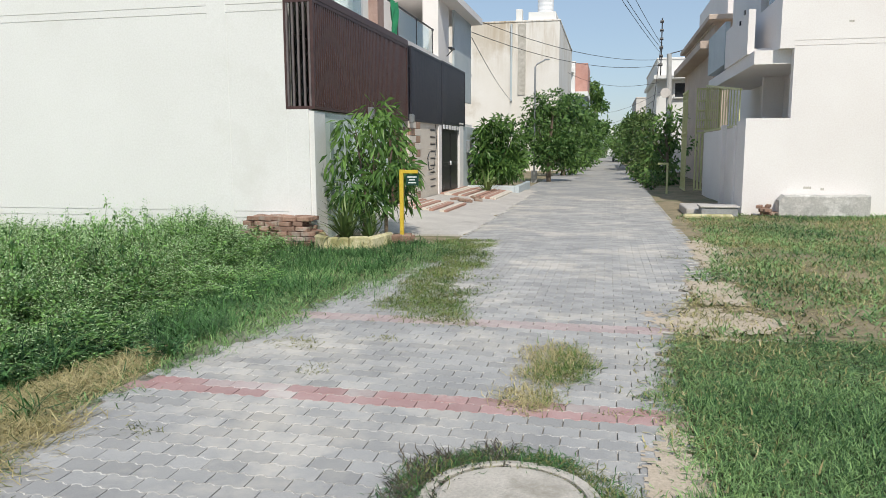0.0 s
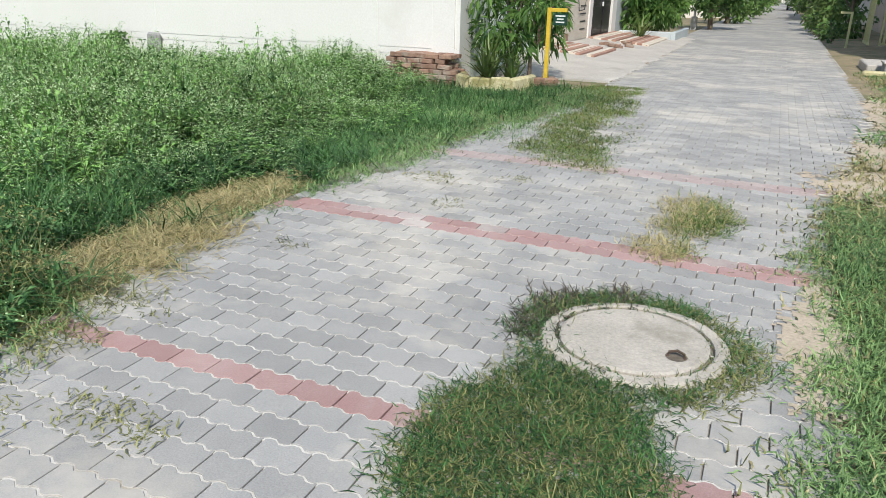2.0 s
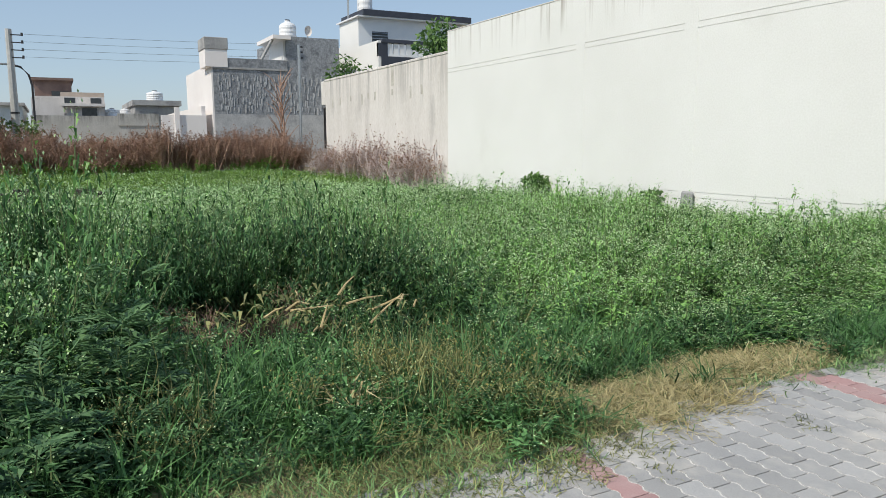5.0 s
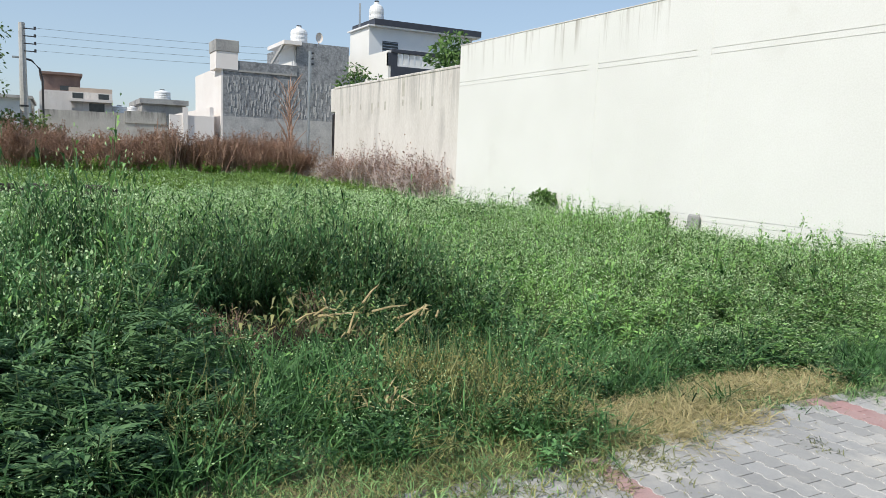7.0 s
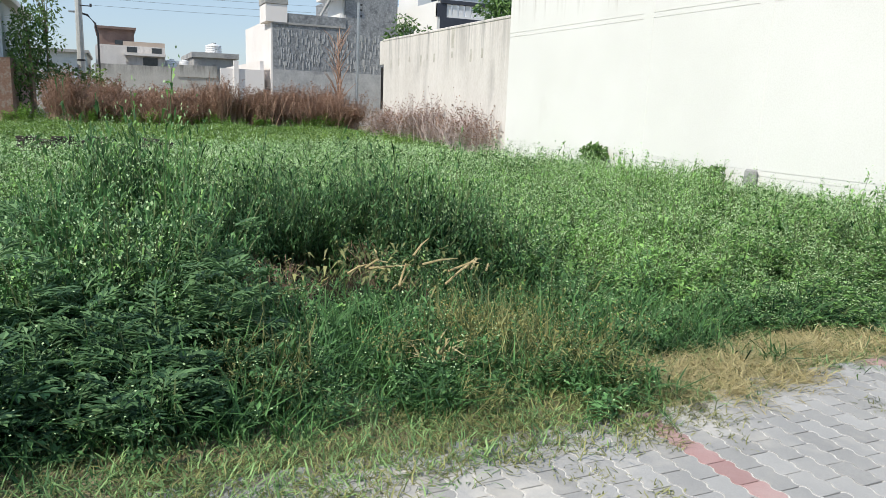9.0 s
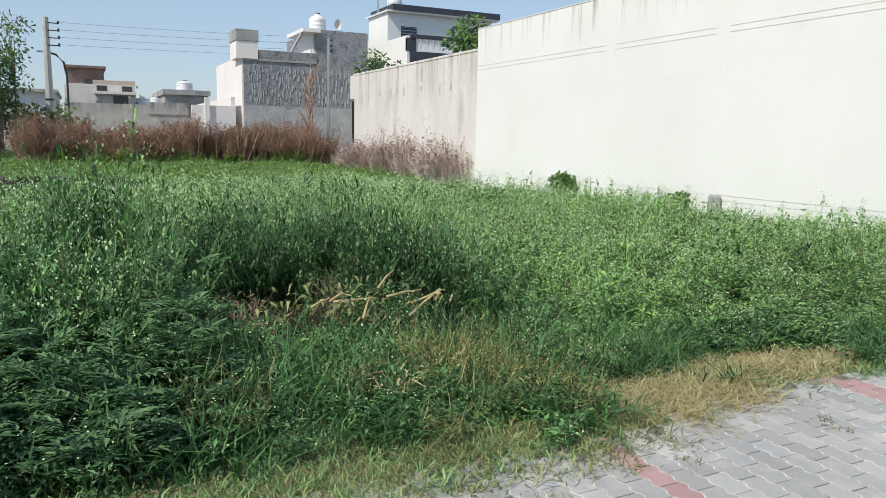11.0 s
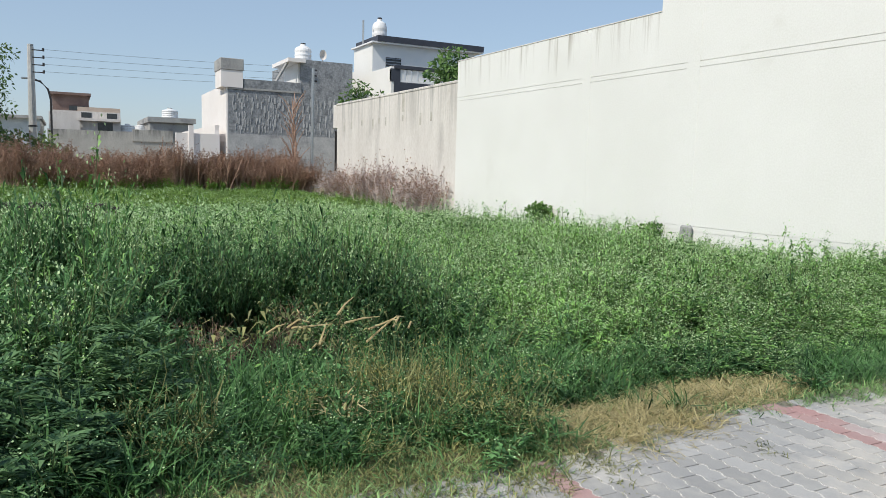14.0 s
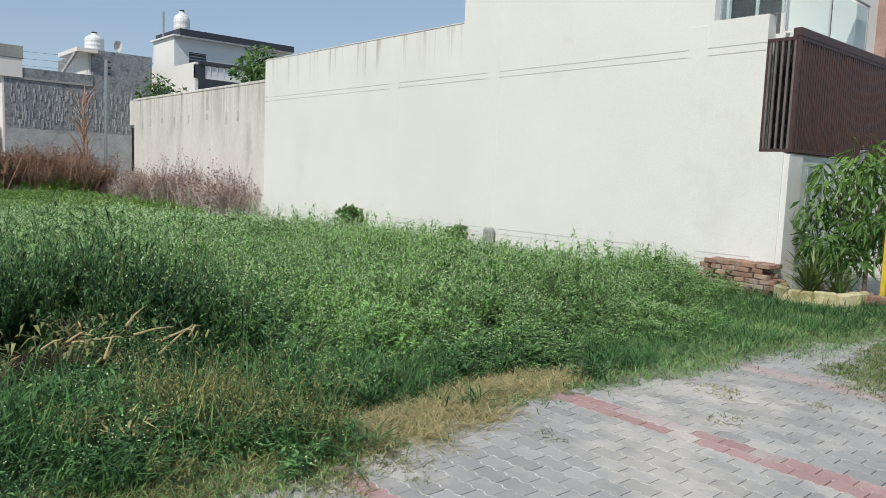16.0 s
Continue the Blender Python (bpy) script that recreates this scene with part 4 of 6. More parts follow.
def white_house_front():
    slat_screen(WALL_Y + 0.02, 17.05, 2.13, 3.86, 0.093, 0.058, MAROON, house, "screen_frame")
    me = mesh_of("bar", boxes((-0.016, 0.016, -0.016, 0.016, 2.18, 3.81)), surface("grey_brown_metal", (0.13, 0.11, 0.11), (0.19, 0.16, 0.16), 0.5, 6, 60, 0.1))
    share("bar", me, house, [(-5.08 + i * 0.095, WALL_Y + 0.03, 0) for i in range(5)])
    part("return_frame", boxes((-5.13, FRONT - 0.03, WALL_Y + 0.01, WALL_Y + 0.05, 2.13, 2.18), (-5.13, FRONT - 0.03, WALL_Y + 0.01, WALL_Y + 0.05, 3.81, 3.86), (-5.13, -5.10, WALL_Y + 0.01, WALL_Y + 0.05, 2.18, 3.81)), MAROON, house)
    part("balcony_slab", boxes((-6.4, FRONT - 0.08, WALL_Y + 0.26, 17.0, 2.0, 2.13), (-6.4, FRONT - 0.1, WALL_Y + 0.26, 17.0, 3.86, 3.98)), WHITEWASH, house)
    part("fascia", boxes((FRONT - 0.099, FRONT + 0.03, WALL_Y + 0.02, 17.05, 3.862, 3.99), bevel=0.006), MAROON, house)
    part("shaded_shelf", boxes((-6.2, -5.3, WALL_Y + 0.6, WALL_Y + 0.7, 2.9, 3.0), (-6.2, -5.3, WALL_Y + 0.6, WALL_Y + 0.7, 3.4, 3.45)), STEEL, house)
    part("pier", boxes((-5.13, FRONT - 0.09, WALL_Y + 0.004, WALL_Y + 0.5, -0.6, 2.13)), WHITEWASH, house)
    part("corner_strip", boxes((FRONT - 0.06, FRONT, WALL_Y + 0.02, WALL_Y + 0.5, -0.6, 2.10)), WHITEWASH, house)
    part("recess_strip", boxes((FRONT - 0.09, FRONT - 0.06, WALL_Y + 0.03, WALL_Y + 0.5, -0.6, 2.12)), WHITEWASH, house)
    part("front_wall", boxes((FRONT - 0.22, FRONT - 0.02, WALL_Y + 0.5, 15.5, -0.3, 2.1)), PALEGREEN, house)
    for y in (12.05, 12.5, 12.95, 13.5):
        part("groove_strip", boxes((FRONT - 0.02, FRONT - 0.012, y, y + 0.17, 0.28, 1.95)), surface("groove_green", (0.30, 0.37, 0.34), (0.36, 0.43, 0.40), 0.8, 3, 40, 0.1), house)
    me = mesh_of("gate_slat", boxes((-0.015, 0.015, -0.03, 0.03, 0.3, 2.0)), surface("brown_gate_paint", (0.10, 0.055, 0.04), (0.15, 0.085, 0.06), 0.5, 6, 50, 0.1))
    gate = thing("metal_gate", "closed brown slatted metal gate of the white house", "gate")
    share("gate_slat", me, gate, [(FRONT - 0.06, 15.58 + i * 0.085, 0) for i in range(17)])
    part("gate_frame", boxes((FRONT - 0.1, FRONT - 0.075, 15.5, 17.05, 0.3, 0.36), (FRONT - 0.1, FRONT - 0.075, 15.5, 17.05, 1.94, 2.0), (FRONT - 0.1, FRONT - 0.075, 15.5, 17.05, 1.1, 1.16), (FRONT - 0.098, FRONT - 0.077, 15.51, 15.56, 0.31, 1.99), (FRONT - 0.098, FRONT - 0.077, 16.99, 17.04, 0.31, 1.99)), MAROON, gate)
    # upper floor
    part("upper_wall", boxes((-6.4, -6.2, WALL_Y + 0.25, 14.3, 3.98, 7.3), (-6.4, -5.0, 14.3, 15.3, 3.98, 7.3)), WHITEWASH, house)
    win = part("window", boxes((-6.2, -6.17, 12.0, 13.9, 4.1, 6.4)), DARKPANE, house)
    part("window_frame", boxes((-6.2, -6.14, 11.92, 12.0, 4.0, 6.5), (-6.2, -6.14, 13.9, 13.98, 4.0, 6.5), (-6.2, -6.14, 12.9, 12.97, 4.1, 6.4)), TANKWHITE, win)
    part("tile_column", boxes((-5.0, -4.8, 15.3, 15.75, 3.98, 7.3)), surface("brown_tile", (0.30, 0.20, 0.17), (0.40, 0.28, 0.24), 0.7, 5, 40, 0.3), house)
    rail = thing("glass_railing", "clear glass balcony railing with steel handrail", "railing")
    for y in (11.4, 13.0):
        part("pane", boxes((-4.90, -4.89, y, y + 1.5, 4.0, 4.85)), GLASS, rail)
    part("pane", boxes((-6.0, -4.95, WALL_Y + 0.1, WALL_Y + 0.11, 4.26, 4.95)), GLASS, rail)
    part("handrail", tube([(-6.0, WALL_Y + 0.1, 4.97), (-4.9, WALL_Y + 0.1, 4.97), (-4.9, 14.6, 4.9)], 0.022), STEEL, rail)
    for y in (11.4, 12.95, 14.55):
        part("post", tube([(-4.9, y, 3.98), (-4.9, y, 4.92)], 0.02), STEEL, rail)
    cloth = bmesh.new()
    n = 7
    g = [[cloth.verts.new((-4.72 + 0.04 * math.sin(j * 1.9 + i), 16.05 + 0.08 * j, 3.98 + 0.75 * i / 4 + 0.03 * math.cos(j))) for j in range(n)] for i in range(5)]
    for i in range(4):
        for j in range(n - 1):
            cloth.faces.new((g[i][j], g[i][j + 1], g[i + 1][j + 1], g[i + 1][j]))
    cl = solid("cloth", cloth, surface("green_cloth", (0.02, 0.22, 0.10), (0.04, 0.30, 0.14), 0.9, 6, 60, 0.2), "green cloth hung over the balcony railing", "cloth")
    md = cl.modifiers.new("thick", "SOLIDIFY")
    md.thickness = 0.008


white_house_front()


# ---- navy-screened house ----
def navy_house():
    h = thing("house", "cream house with navy corrugated balcony screen and black gate", "house")
    slat_screen(17.4, 20.75, 2.16, 3.92, 0.075, 0.05, NAVY, h, "screen_frame")
    slat_screen(20.78, 24.2, 2.2, 3.95, 0.075, 0.05, NAVY, h, "screen_frame")
    # clad pillar
    blk = [mesh_of("cladding_block", boxes((-0.06, 0.03, -w / 2, w / 2, 0.0, 0.165), bevel=0.008), mt) for w, mt in ((0.62, RIB_PALE), (0.44, surface("brown_cladding", (0.30, 0.19, 0.13), (0.40, 0.27, 0.19), 0.85, 6, 50, 0.4)))]
    part("pillar", boxes((FRONT - 0.4, FRONT - 0.05, 17.1, 18.2, -0.2, 2.15)), BEIGE, h)
    for i in range(11):
        for k, y in ((i % 2, 17.45), ((i + 1) % 2, 17.98)):
            ob = new("cladding_block", blk[k])
            ob.parent = h
            ob.matrix_basis = pose(FRONT - 0.01, y, 0.25 + i * 0.173)
    part("gate_wall", boxes((FRONT - 0.3, FRONT - 0.03, 18.22, 20.7, -0.2, 2.18)), BEIGE, h)
    part("wall_border", boxes((FRONT - 0.029, FRONT + 0.01, 20.35, 20.7, 0.0, 2.18), bevel=0.006), WHITE_PINK, h)
    me = mesh_of("slot", boxes((-0.01, 0.006, -0.28, 0.28, 0.0, 0.035)), DARKMETAL)
    share("slot", me, h, [(FRONT - 0.028, 19.75, 0.45 + i * 0.19) for i in range(9)])
    part("wire_loop", tube([(FRONT, 20.0, 2.15), (FRONT + 0.01, 20.05, 1.6), (FRONT + 0.01, 19.7, 0.95), (FRONT, 19.2, 0.92), (FRONT + 0.01, 19.0, 1.25), (FRONT, 19.25, 1.4)], 0.012, 6), WIRE, h)
    part("end_column", boxes((FRONT - 0.3, FRONT + 0.02, 23.3, 23.9, -0.2, 2.3)), WHITEWASH, h)
    part("end_wall", boxes((FRONT - 0.3, FRONT - 0.02, 23.9, 26.2, -0.2, 2.2)), PALEBLUE, h)
    part("meter_box", boxes((FRONT - 0.02, FRONT + 0.1, 24.6, 24.9, 1.35, 1.75), bevel=0.01), STEEL, h)
    part("body", boxes((-16, -5.6, 17.05, 26.2, -0.4, 3.9), (-16, -6.2, 17.05, 26.2, 3.9, 7.2)), WHITE_PINK, h)
    part("balcony_slab", boxes((-6.2, FRONT - 0.09, 17.1, 26.0, 3.96, 4.06), (-6.2, FRONT - 0.09, 17.1, 26.0, 2.19, 2.3)), WHITE_PINK, h)
    part("upper_column", boxes((-5.2, -4.75, 20.8, 22.2, 4.06, 7.0)), WHITE_PINK, h)
    part("roof_slab", boxes((-6.2, -4.3, 20.8, 25.6, 5.65, 5.85)), WHITE_PINK, h)
    part("side_panel", boxes((-4.72, -4.66, 22.6, 25.4, 3.0, 5.65)), PALEBLUE, h, "pale blue corrugated side panel")
    part("transom", boxes((FRONT - 0.05, FRONT + 0.01, 20.75, 23.25, 2.02, 2.2)), DARKMETAL, h)
    me = mesh_of("transom_plate", boxes((0, 0.02, -0.12, 0.12, -0.06, 0.06)), TANKWHITE)
    share("transom_plate", me, h, [(FRONT + 0.005, 21.0 + i * 0.4, 2.11) for i in range(6)])
    rail = thing("glass_railing", "balcony railing of glass panes in a dark metal frame", "railing")
    for y0, y1 in ((17.2, 18.9), (18.95, 20.7)):
        part("pane", boxes((-4.9, -4.89, y0, y1, 4.1, 4.75)), GLASS, rail)
    part("handrail", tube([(-4.9, 16.4, 4.8), (-4.9, 20.8, 4.8)], 0.025), DARKMETAL, rail)
    for y in (17.15, 18.92, 20.7):
        part("post", tube([(-4.9, y, 4.06), (-4.9, y, 4.8)], 0.02), DARKMETAL, rail)
    gate = thing("metal_gate", "closed black sheet-metal gate with framed panels", "gate")
    for i, y in enumerate((20.82, 22.03)):
        leaf = part("gate_leaf", boxes((FRONT - 0.07, FRONT - 0.04, y, y + 1.19, 0.2, 2.02)), DARKMETAL, gate)
        for z0, z1 in ((0.28, 1.0), (1.08, 1.94)):
            part("panel", boxes((FRONT - 0.04, FRONT - 0.022, y + 0.1, y + 1.09, z0, z1), bevel=0.006), DARKMETAL, leaf)
    part("handle", boxes((FRONT - 0.022, FRONT + 0.02, 21.95, 22.02, 1.0, 1.12), bevel=0.01), TANKWHITE, gate, "white latch plate")
    lamp = thing("wall_lamp", "dark arm lamp fixed over the balcony", "lamp")
    part("arm", tube([(-4.75, 21.9, 4.2), (-4.5, 21.6, 4.35)], 0.015), DARKMETAL, lamp)
    part("head", boxes((-4.56, -4.44, 21.2, 21.65, 4.33, 4.38), bevel=0.01), DARKMETAL, lamp)


navy_house()


def junction_box(y):
    j = thing("junction_box", "small grey electric junction box on the wall top", "box", (FRONT - 0.03, y, 2.1))
    part("body", boxes((0.05, 0.13, -0.09, 0.09, 0.0, 0.2), bevel=0.01), STEEL, j)
    part("lid", boxes((0.13, 0.14, -0.075, 0.075, 0.02, 0.18), bevel=0.004), STEEL, j)


junction_box(14.1)
junction_box(17.22)


# ---- ramps before the gates ----
def slope_slab(name, y0, y1, z_gate, x_end, mat, label):
    bm = bmesh.new()
    xs = (FRONT, -4.1, -3.6, -3.1, x_end, x_end + 0.14)
    top = [[bm.verts.new((x + (0.22 * noise.noise(Vector((0, y * 1.3, 4))) if x >= x_end else 0), y, z_gate * smooth(12.6, 15.5, y) * max(1 - (x - FRONT) / (x_end - FRONT), 0) + (0.012 if x <= x_end else -0.035) + 0.015 * noise.noise(Vector((x, y, 1))))) for x in xs] for y in np.linspace(y0, y1, 40)]
    for a, b in zip(top, top[1:]):
        for i in range(len(xs) - 1):
            bm.faces.new((a[i], a[i + 1], b[i + 1], b[i]))
    for row in (top[0], top[-1]):
        lowr = [bm.verts.new((v.co.x, v.co.y, -0.15)) for v in row]
        for i in range(len(xs) - 1):
            bm.faces.new((row[i], lowr[i], lowr[i + 1], row[i + 1]))
    bmesh.ops.recalc_face_normals(bm, faces=bm.faces)
    return solid(name, bm, mat, label, "ramp", kind="structure")


def ramps():
    slope_slab("pavement", 12.4, 26.0, 0.20, -2.45, APRON, "worn concrete apron sloping to the lane")
    for y0, y1, x1, n in ((15.7, 18.0, -3.5, 6), (20.4, 24.0, -3.0, 9)):
        ramp = thing("ribbed_ramp", "sloping gate ramp with red and cream concrete ribs", "ramp", group="gate ramps")
        for i in range(n):
            x = FRONT + 0.08 + i * (x1 - FRONT) / n
            z = 0.20 * (1 - (x - FRONT) / 2.2) + 0.02
            for k, (dx, mt) in enumerate(((0.0, RIB_PALE), ((x1 - FRONT) / n * 0.5, RIB_RED))):
                ob = part("rib", boxes((-0.06, 0.06, y0, y1, -0.03, 0.035), bevel=0.012), mt, ramp)
                ob.matrix_basis = pose(x + dx, 0, z - 0.05 * dx, 0, 5.5, R.uniform(-0.4, 0.4))
    for i in range(9):
        p = (R.uniform(-3.9, -2.9), R.uniform(18.6, 20.2))
        bm = boxes((-0.11, 0.11, -0.055, 0.055, -0.035, 0.035), bevel=0.008)
        b = solid("brick", bm, BRICK, "loose old brick lying on the apron", "brick", group="loose bricks")
        b.matrix_basis = pose(p[0], p[1], 0.2 * (1 - (p[0] - FRONT) / 2.2) + 0.045, R.uniform(-6, 6), 5 + R.uniform(-6, 6), R.uniform(0, 180))


ramps()


# ---- corner: bricks, planter, sign ----
def brick_heap():
    heap = thing("brick_heap", "heap of old red bricks against the wall foot", "bricks")
    mes = [mesh_of("brick", boxes((-l / 2, l / 2, -0.052, 0.052, -0.034, 0.034), bevel=0.007), BRICK) for l in (0.21, 0.22, 0.16)]
    for row in range(6):
        n = 6 - row // 3
        for i in range(n):
            for d in range(3):
                x, y, z = -5.66 + i * 0.215 + (row % 2) * 0.1 + R.gauss(0, 0.01), 10.72 + d * 0.17 + row * 0.035 + R.gauss(0, 0.012), ground_z(-5, 10.8) + 0.05 + row * 0.075
                ob = new("brick", R.choice(mes))
                ob.parent = heap
                ob.matrix_basis = pose(x, y, z, R.gauss(0, 3), R.gauss(0, 3), R.gauss(0, 7))


def planter():
    pl = thing("planter", "low planter edged with lime-washed mossy kerb stones", "planter")
    line = [(-4.5, 11.2), (-4.42, 10.75), (-4.15, 10.52), (-3.8, 10.48), (-3.5, 10.55), (-3.38, 10.85), (-3.36, 11.2)]
    for (x0, y0), (x1, y1) in zip(line, line[1:]):
        ln = math.hypot(x1 - x0, y1 - y0)
        bm = boxes((-ln / 2, ln / 2, -0.06, 0.06, -0.15, 0.12 + R.uniform(0, 0.08)), bevel=0.03)
        ob = part("kerb_stone", bm, LIMEKERB, pl)
        ob.matrix_basis = pose((x0 + x1) / 2, (y0 + y1) / 2, 0.02, R.gauss(0, 3), R.gauss(0, 2), math.degrees(math.atan2(y1 - y0, x1 - x0)))
    bm = bmesh.new()
    bm.faces.new([bm.verts.new((x * 0.97 - 3.95 * -0.03 * -1, y, 0.06)) for x, y in line])
    part("earth", bm, SOIL, pl)


def signpost():
    s = thing("signpost", "yellow angled post with a small green notice", "sign", (-3.19, 11.3, 0.0))
    part("post", boxes((-0.03, 0.03, -0.03, 0.03, 0.1, 1.16), bevel=0.005), YELLOW, s)
    part("arm", boxes((0.03, 0.27, -0.025, 0.025, 1.10, 1.155), bevel=0.005), YELLOW, s)
    board = part("board", boxes((0.07, 0.28, -0.012, 0.012, 0.91, 1.08), bevel=0.003), SIGNGREEN, s)
    for z, w in ((1.045, 0.15), (1.0, 0.10), (0.955, 0.13)):
        part("text_bar", boxes((0.175 - w / 2, 0.175 + w / 2, -0.016, -0.012, z - 0.010, z + 0.010)), SIGNWHITE, board)
    base = part("base", boxes((-0.1, 0.1, -0.1, 0.1, -0.1, 0.04)), APRON, s)
    me = mesh_of("brick", boxes((-0.11, 0.11, -0.052, 0.052, -0.036, 0.036), bevel=0.007), BRICK)
    for i, (x, y, z, r) in enumerate(((-0.13, -0.16, 0.02, 4), (0.12, -0.16, 0.02, -5), (-0.12, -0.05, 0.02, 88), (0.2, -0.02, 0.02, 92), (-0.08, -0.14, 0.095, 10), (0.12, -0.12, 0.095, -14), (0.02, 0.08, 0.095, 3))):
        ob = new("brick", me)
        ob.parent = s
        ob.matrix_basis = pose(x, y, z, R.gauss(0, 3), R.gauss(0, 3), r)


brick_heap()
planter()
signpost()

stone = solid("stone_slab", boxes((-0.15, 0.15, -0.06, 0.06, -0.1, 0.62), bevel=0.04), CONCRETE, "grey stone slab leaning at the wall foot", "stone")
stone.matrix_basis = pose(-10.95, 11.16, -0.14, -6, 0, 0)

# ---- pale house across the lane ----
def pale_house():
    h = thing("house", "pale plastered house with recessed porch and balcony", "house")
    y0 = 17.5
    lots = []
    for z0, z1 in ((-0.4, 3.64), (3.652, 3.75), (3.762, 8.0)):
        lots.append((3.86, 13, y0, y0 + 0.014, z0, z1))
    part("side_wall", boxes((3.86, 13, y0 + 0.014, y0 + 0.25, -0.4, 8.0), *lots), WHITE_PINK, h)
    part("porch_wall", boxes((2.95, 3.86, y0 + 0.003, y0 + 0.2, -0.3, 2.12)), WHITE_PINK, h)
    part("porch_side", boxes((2.95, 3.1, y0 + 0.2, 18.6, -0.3, 2.10), (2.9, 3.12, 18.6, 18.95, -0.3, 2.0), (2.95, 3.1, 18.95, 24.8, -0.3, 1.95)), WHITE_PINK, h)
    part("gate_pier", boxes((2.85, 3.15, 20.2, 20.5, -0.2, 2.05), bevel=0.01), WHITE_PINK, h)
    part("inner_wall", boxes((4.4, 4.6, y0 + 0.25, 30, -0.3, 8.0), (3.9, 13, 20.9, 21.1, -0.3, 3.5)), WHITE_PINK, h)
    part("porch_slab", boxes((3.1, 4.4, y0 + 0.25, 25.5, 3.3, 3.6)), WHITE_PINK, h)
    part("balcony", boxes((3.57, 3.86, y0 + 0.002, 21.8, 3.6, 4.75), (3.05, 3.57, 18.4, 21.8, 3.6, 3.72), (3.05, 3.2, 18.4, 21.8, 3.72, 4.6)), WHITE_PINK, h)
    part("balcony_side", boxes((3.05, 3.9, 22.0, 25.4, 3.75, 3.9), (3.05, 3.18, 22.0, 25.4, 3.9, 4.9)), PALEBLUE, h)
    part("upper_wall", boxes((3.9, 4.2, 21.8, 26, 4.9, 8.0), (3.86, 4.4, y0 + 0.25, 21.8, 5.6, 8.0)), WHITE_PINK, h)
    part("window", boxes((3.84, 3.86, 19.2, 20.4, 4.9, 6.2)), DARKPANE, h)
    part("plaster_scar", boxes((4.2, 4.36, y0 - 0.003, y0, 0.58, 0.63), (4.55, 4.62, y0 - 0.003, y0, 0.55, 0.6), (4.9, 5.0, y0 - 0.003, y0, 4.1, 4.14)), STAIN, h)
    sw = thing("wall_switch", "small black fittings on the balcony face", "fixture")
    for y, z in ((19.4, 4.4), (18.8, 4.55)):
        part("box", boxes((3.02, 3.05, y, y + 0.12, z, z + 0.1)), DARKMETAL, sw)
    # broken plinth at the foot of the wall
    bm = bmesh.new()
    n = 18
    x0, x1 = 3.65, 5.45
    rows = []
    for i in range(n + 1):
        x = x0 + (x1 - x0) * i / n
        t = 0.46 + 0.03 * noise.noise(Vector((x * 4, 0, 0))) - (0.12 if i == 0 else 0)
        rows.append([bm.verts.new((x, 17.1 + 0.02 * noise.noise(Vector((x * 3, 1, 0))), -0.1)), bm.verts.new((x, 17.12, t - 0.03)), bm.verts.new((x, 17.16, t)), bm.verts.new((x, 17.47, t)), bm.verts.new((x, 17.47, -0.1))])
    for a, b in zip(rows, rows[1:]):
        for k in range(4):
            bm.faces.new((a[k], b[k], b[k + 1], a[k + 1]))
    bm.faces.new(rows[0])
    bm.faces.new(rows[-1][::-1])
    bmesh.ops.recalc_face_normals(bm, faces=bm.faces)
    solid("plinth", bm, surface("flaking_plinth", (0.38, 0.37, 0.35), (0.50, 0.48, 0.45), 0.9, 4, 30, 0.6, third=(0.70, 0.68, 0.65), spots=0.50), "broken grey cement plinth with flaking whitewash", "plinth")
    for i in range(14):
        b = solid("brick", boxes((-0.1, 0.1, -0.05, 0.05, -0.035, 0.035), bevel=0.01), BRICK, "broken brick at the end of the plinth", "brick", group="broken bricks")
        lay = i // 6
        b.matrix_basis = pose(R.uniform(3.3, 3.62) - 0.03 * lay, R.uniform(17.08, 17.4), 0.05 + lay * 0.075, R.gauss(0, 10), R.gauss(0, 10), R.uniform(0, 180))
    # steps and drain trough
    solid("step", boxes((1.75, 2.85, 17.3, 19.0, -0.1, 0.13), bevel=0.02), APRON, "low worn concrete step before the gate", "step", kind="structure")
    tr = thing("trough", "low concrete drain cover beside the step", "drain")
    part("body", boxes((2.0, 2.75, 16.7, 17.2, -0.05, 0.2), bevel=0.015), CONCRETE, tr)
    part("lid", boxes((1.97, 2.78, 16.67, 17.23, 0.2, 0.24), bevel=0.01), APRON, tr)
    solid("kerb", boxes((1.6, 2.6, 16.25, 16.45, -0.05, 0.09), bevel=0.03), LIMEKERB, "mossy kerb at the verge", "kerb", kind="structure")


pale_house()


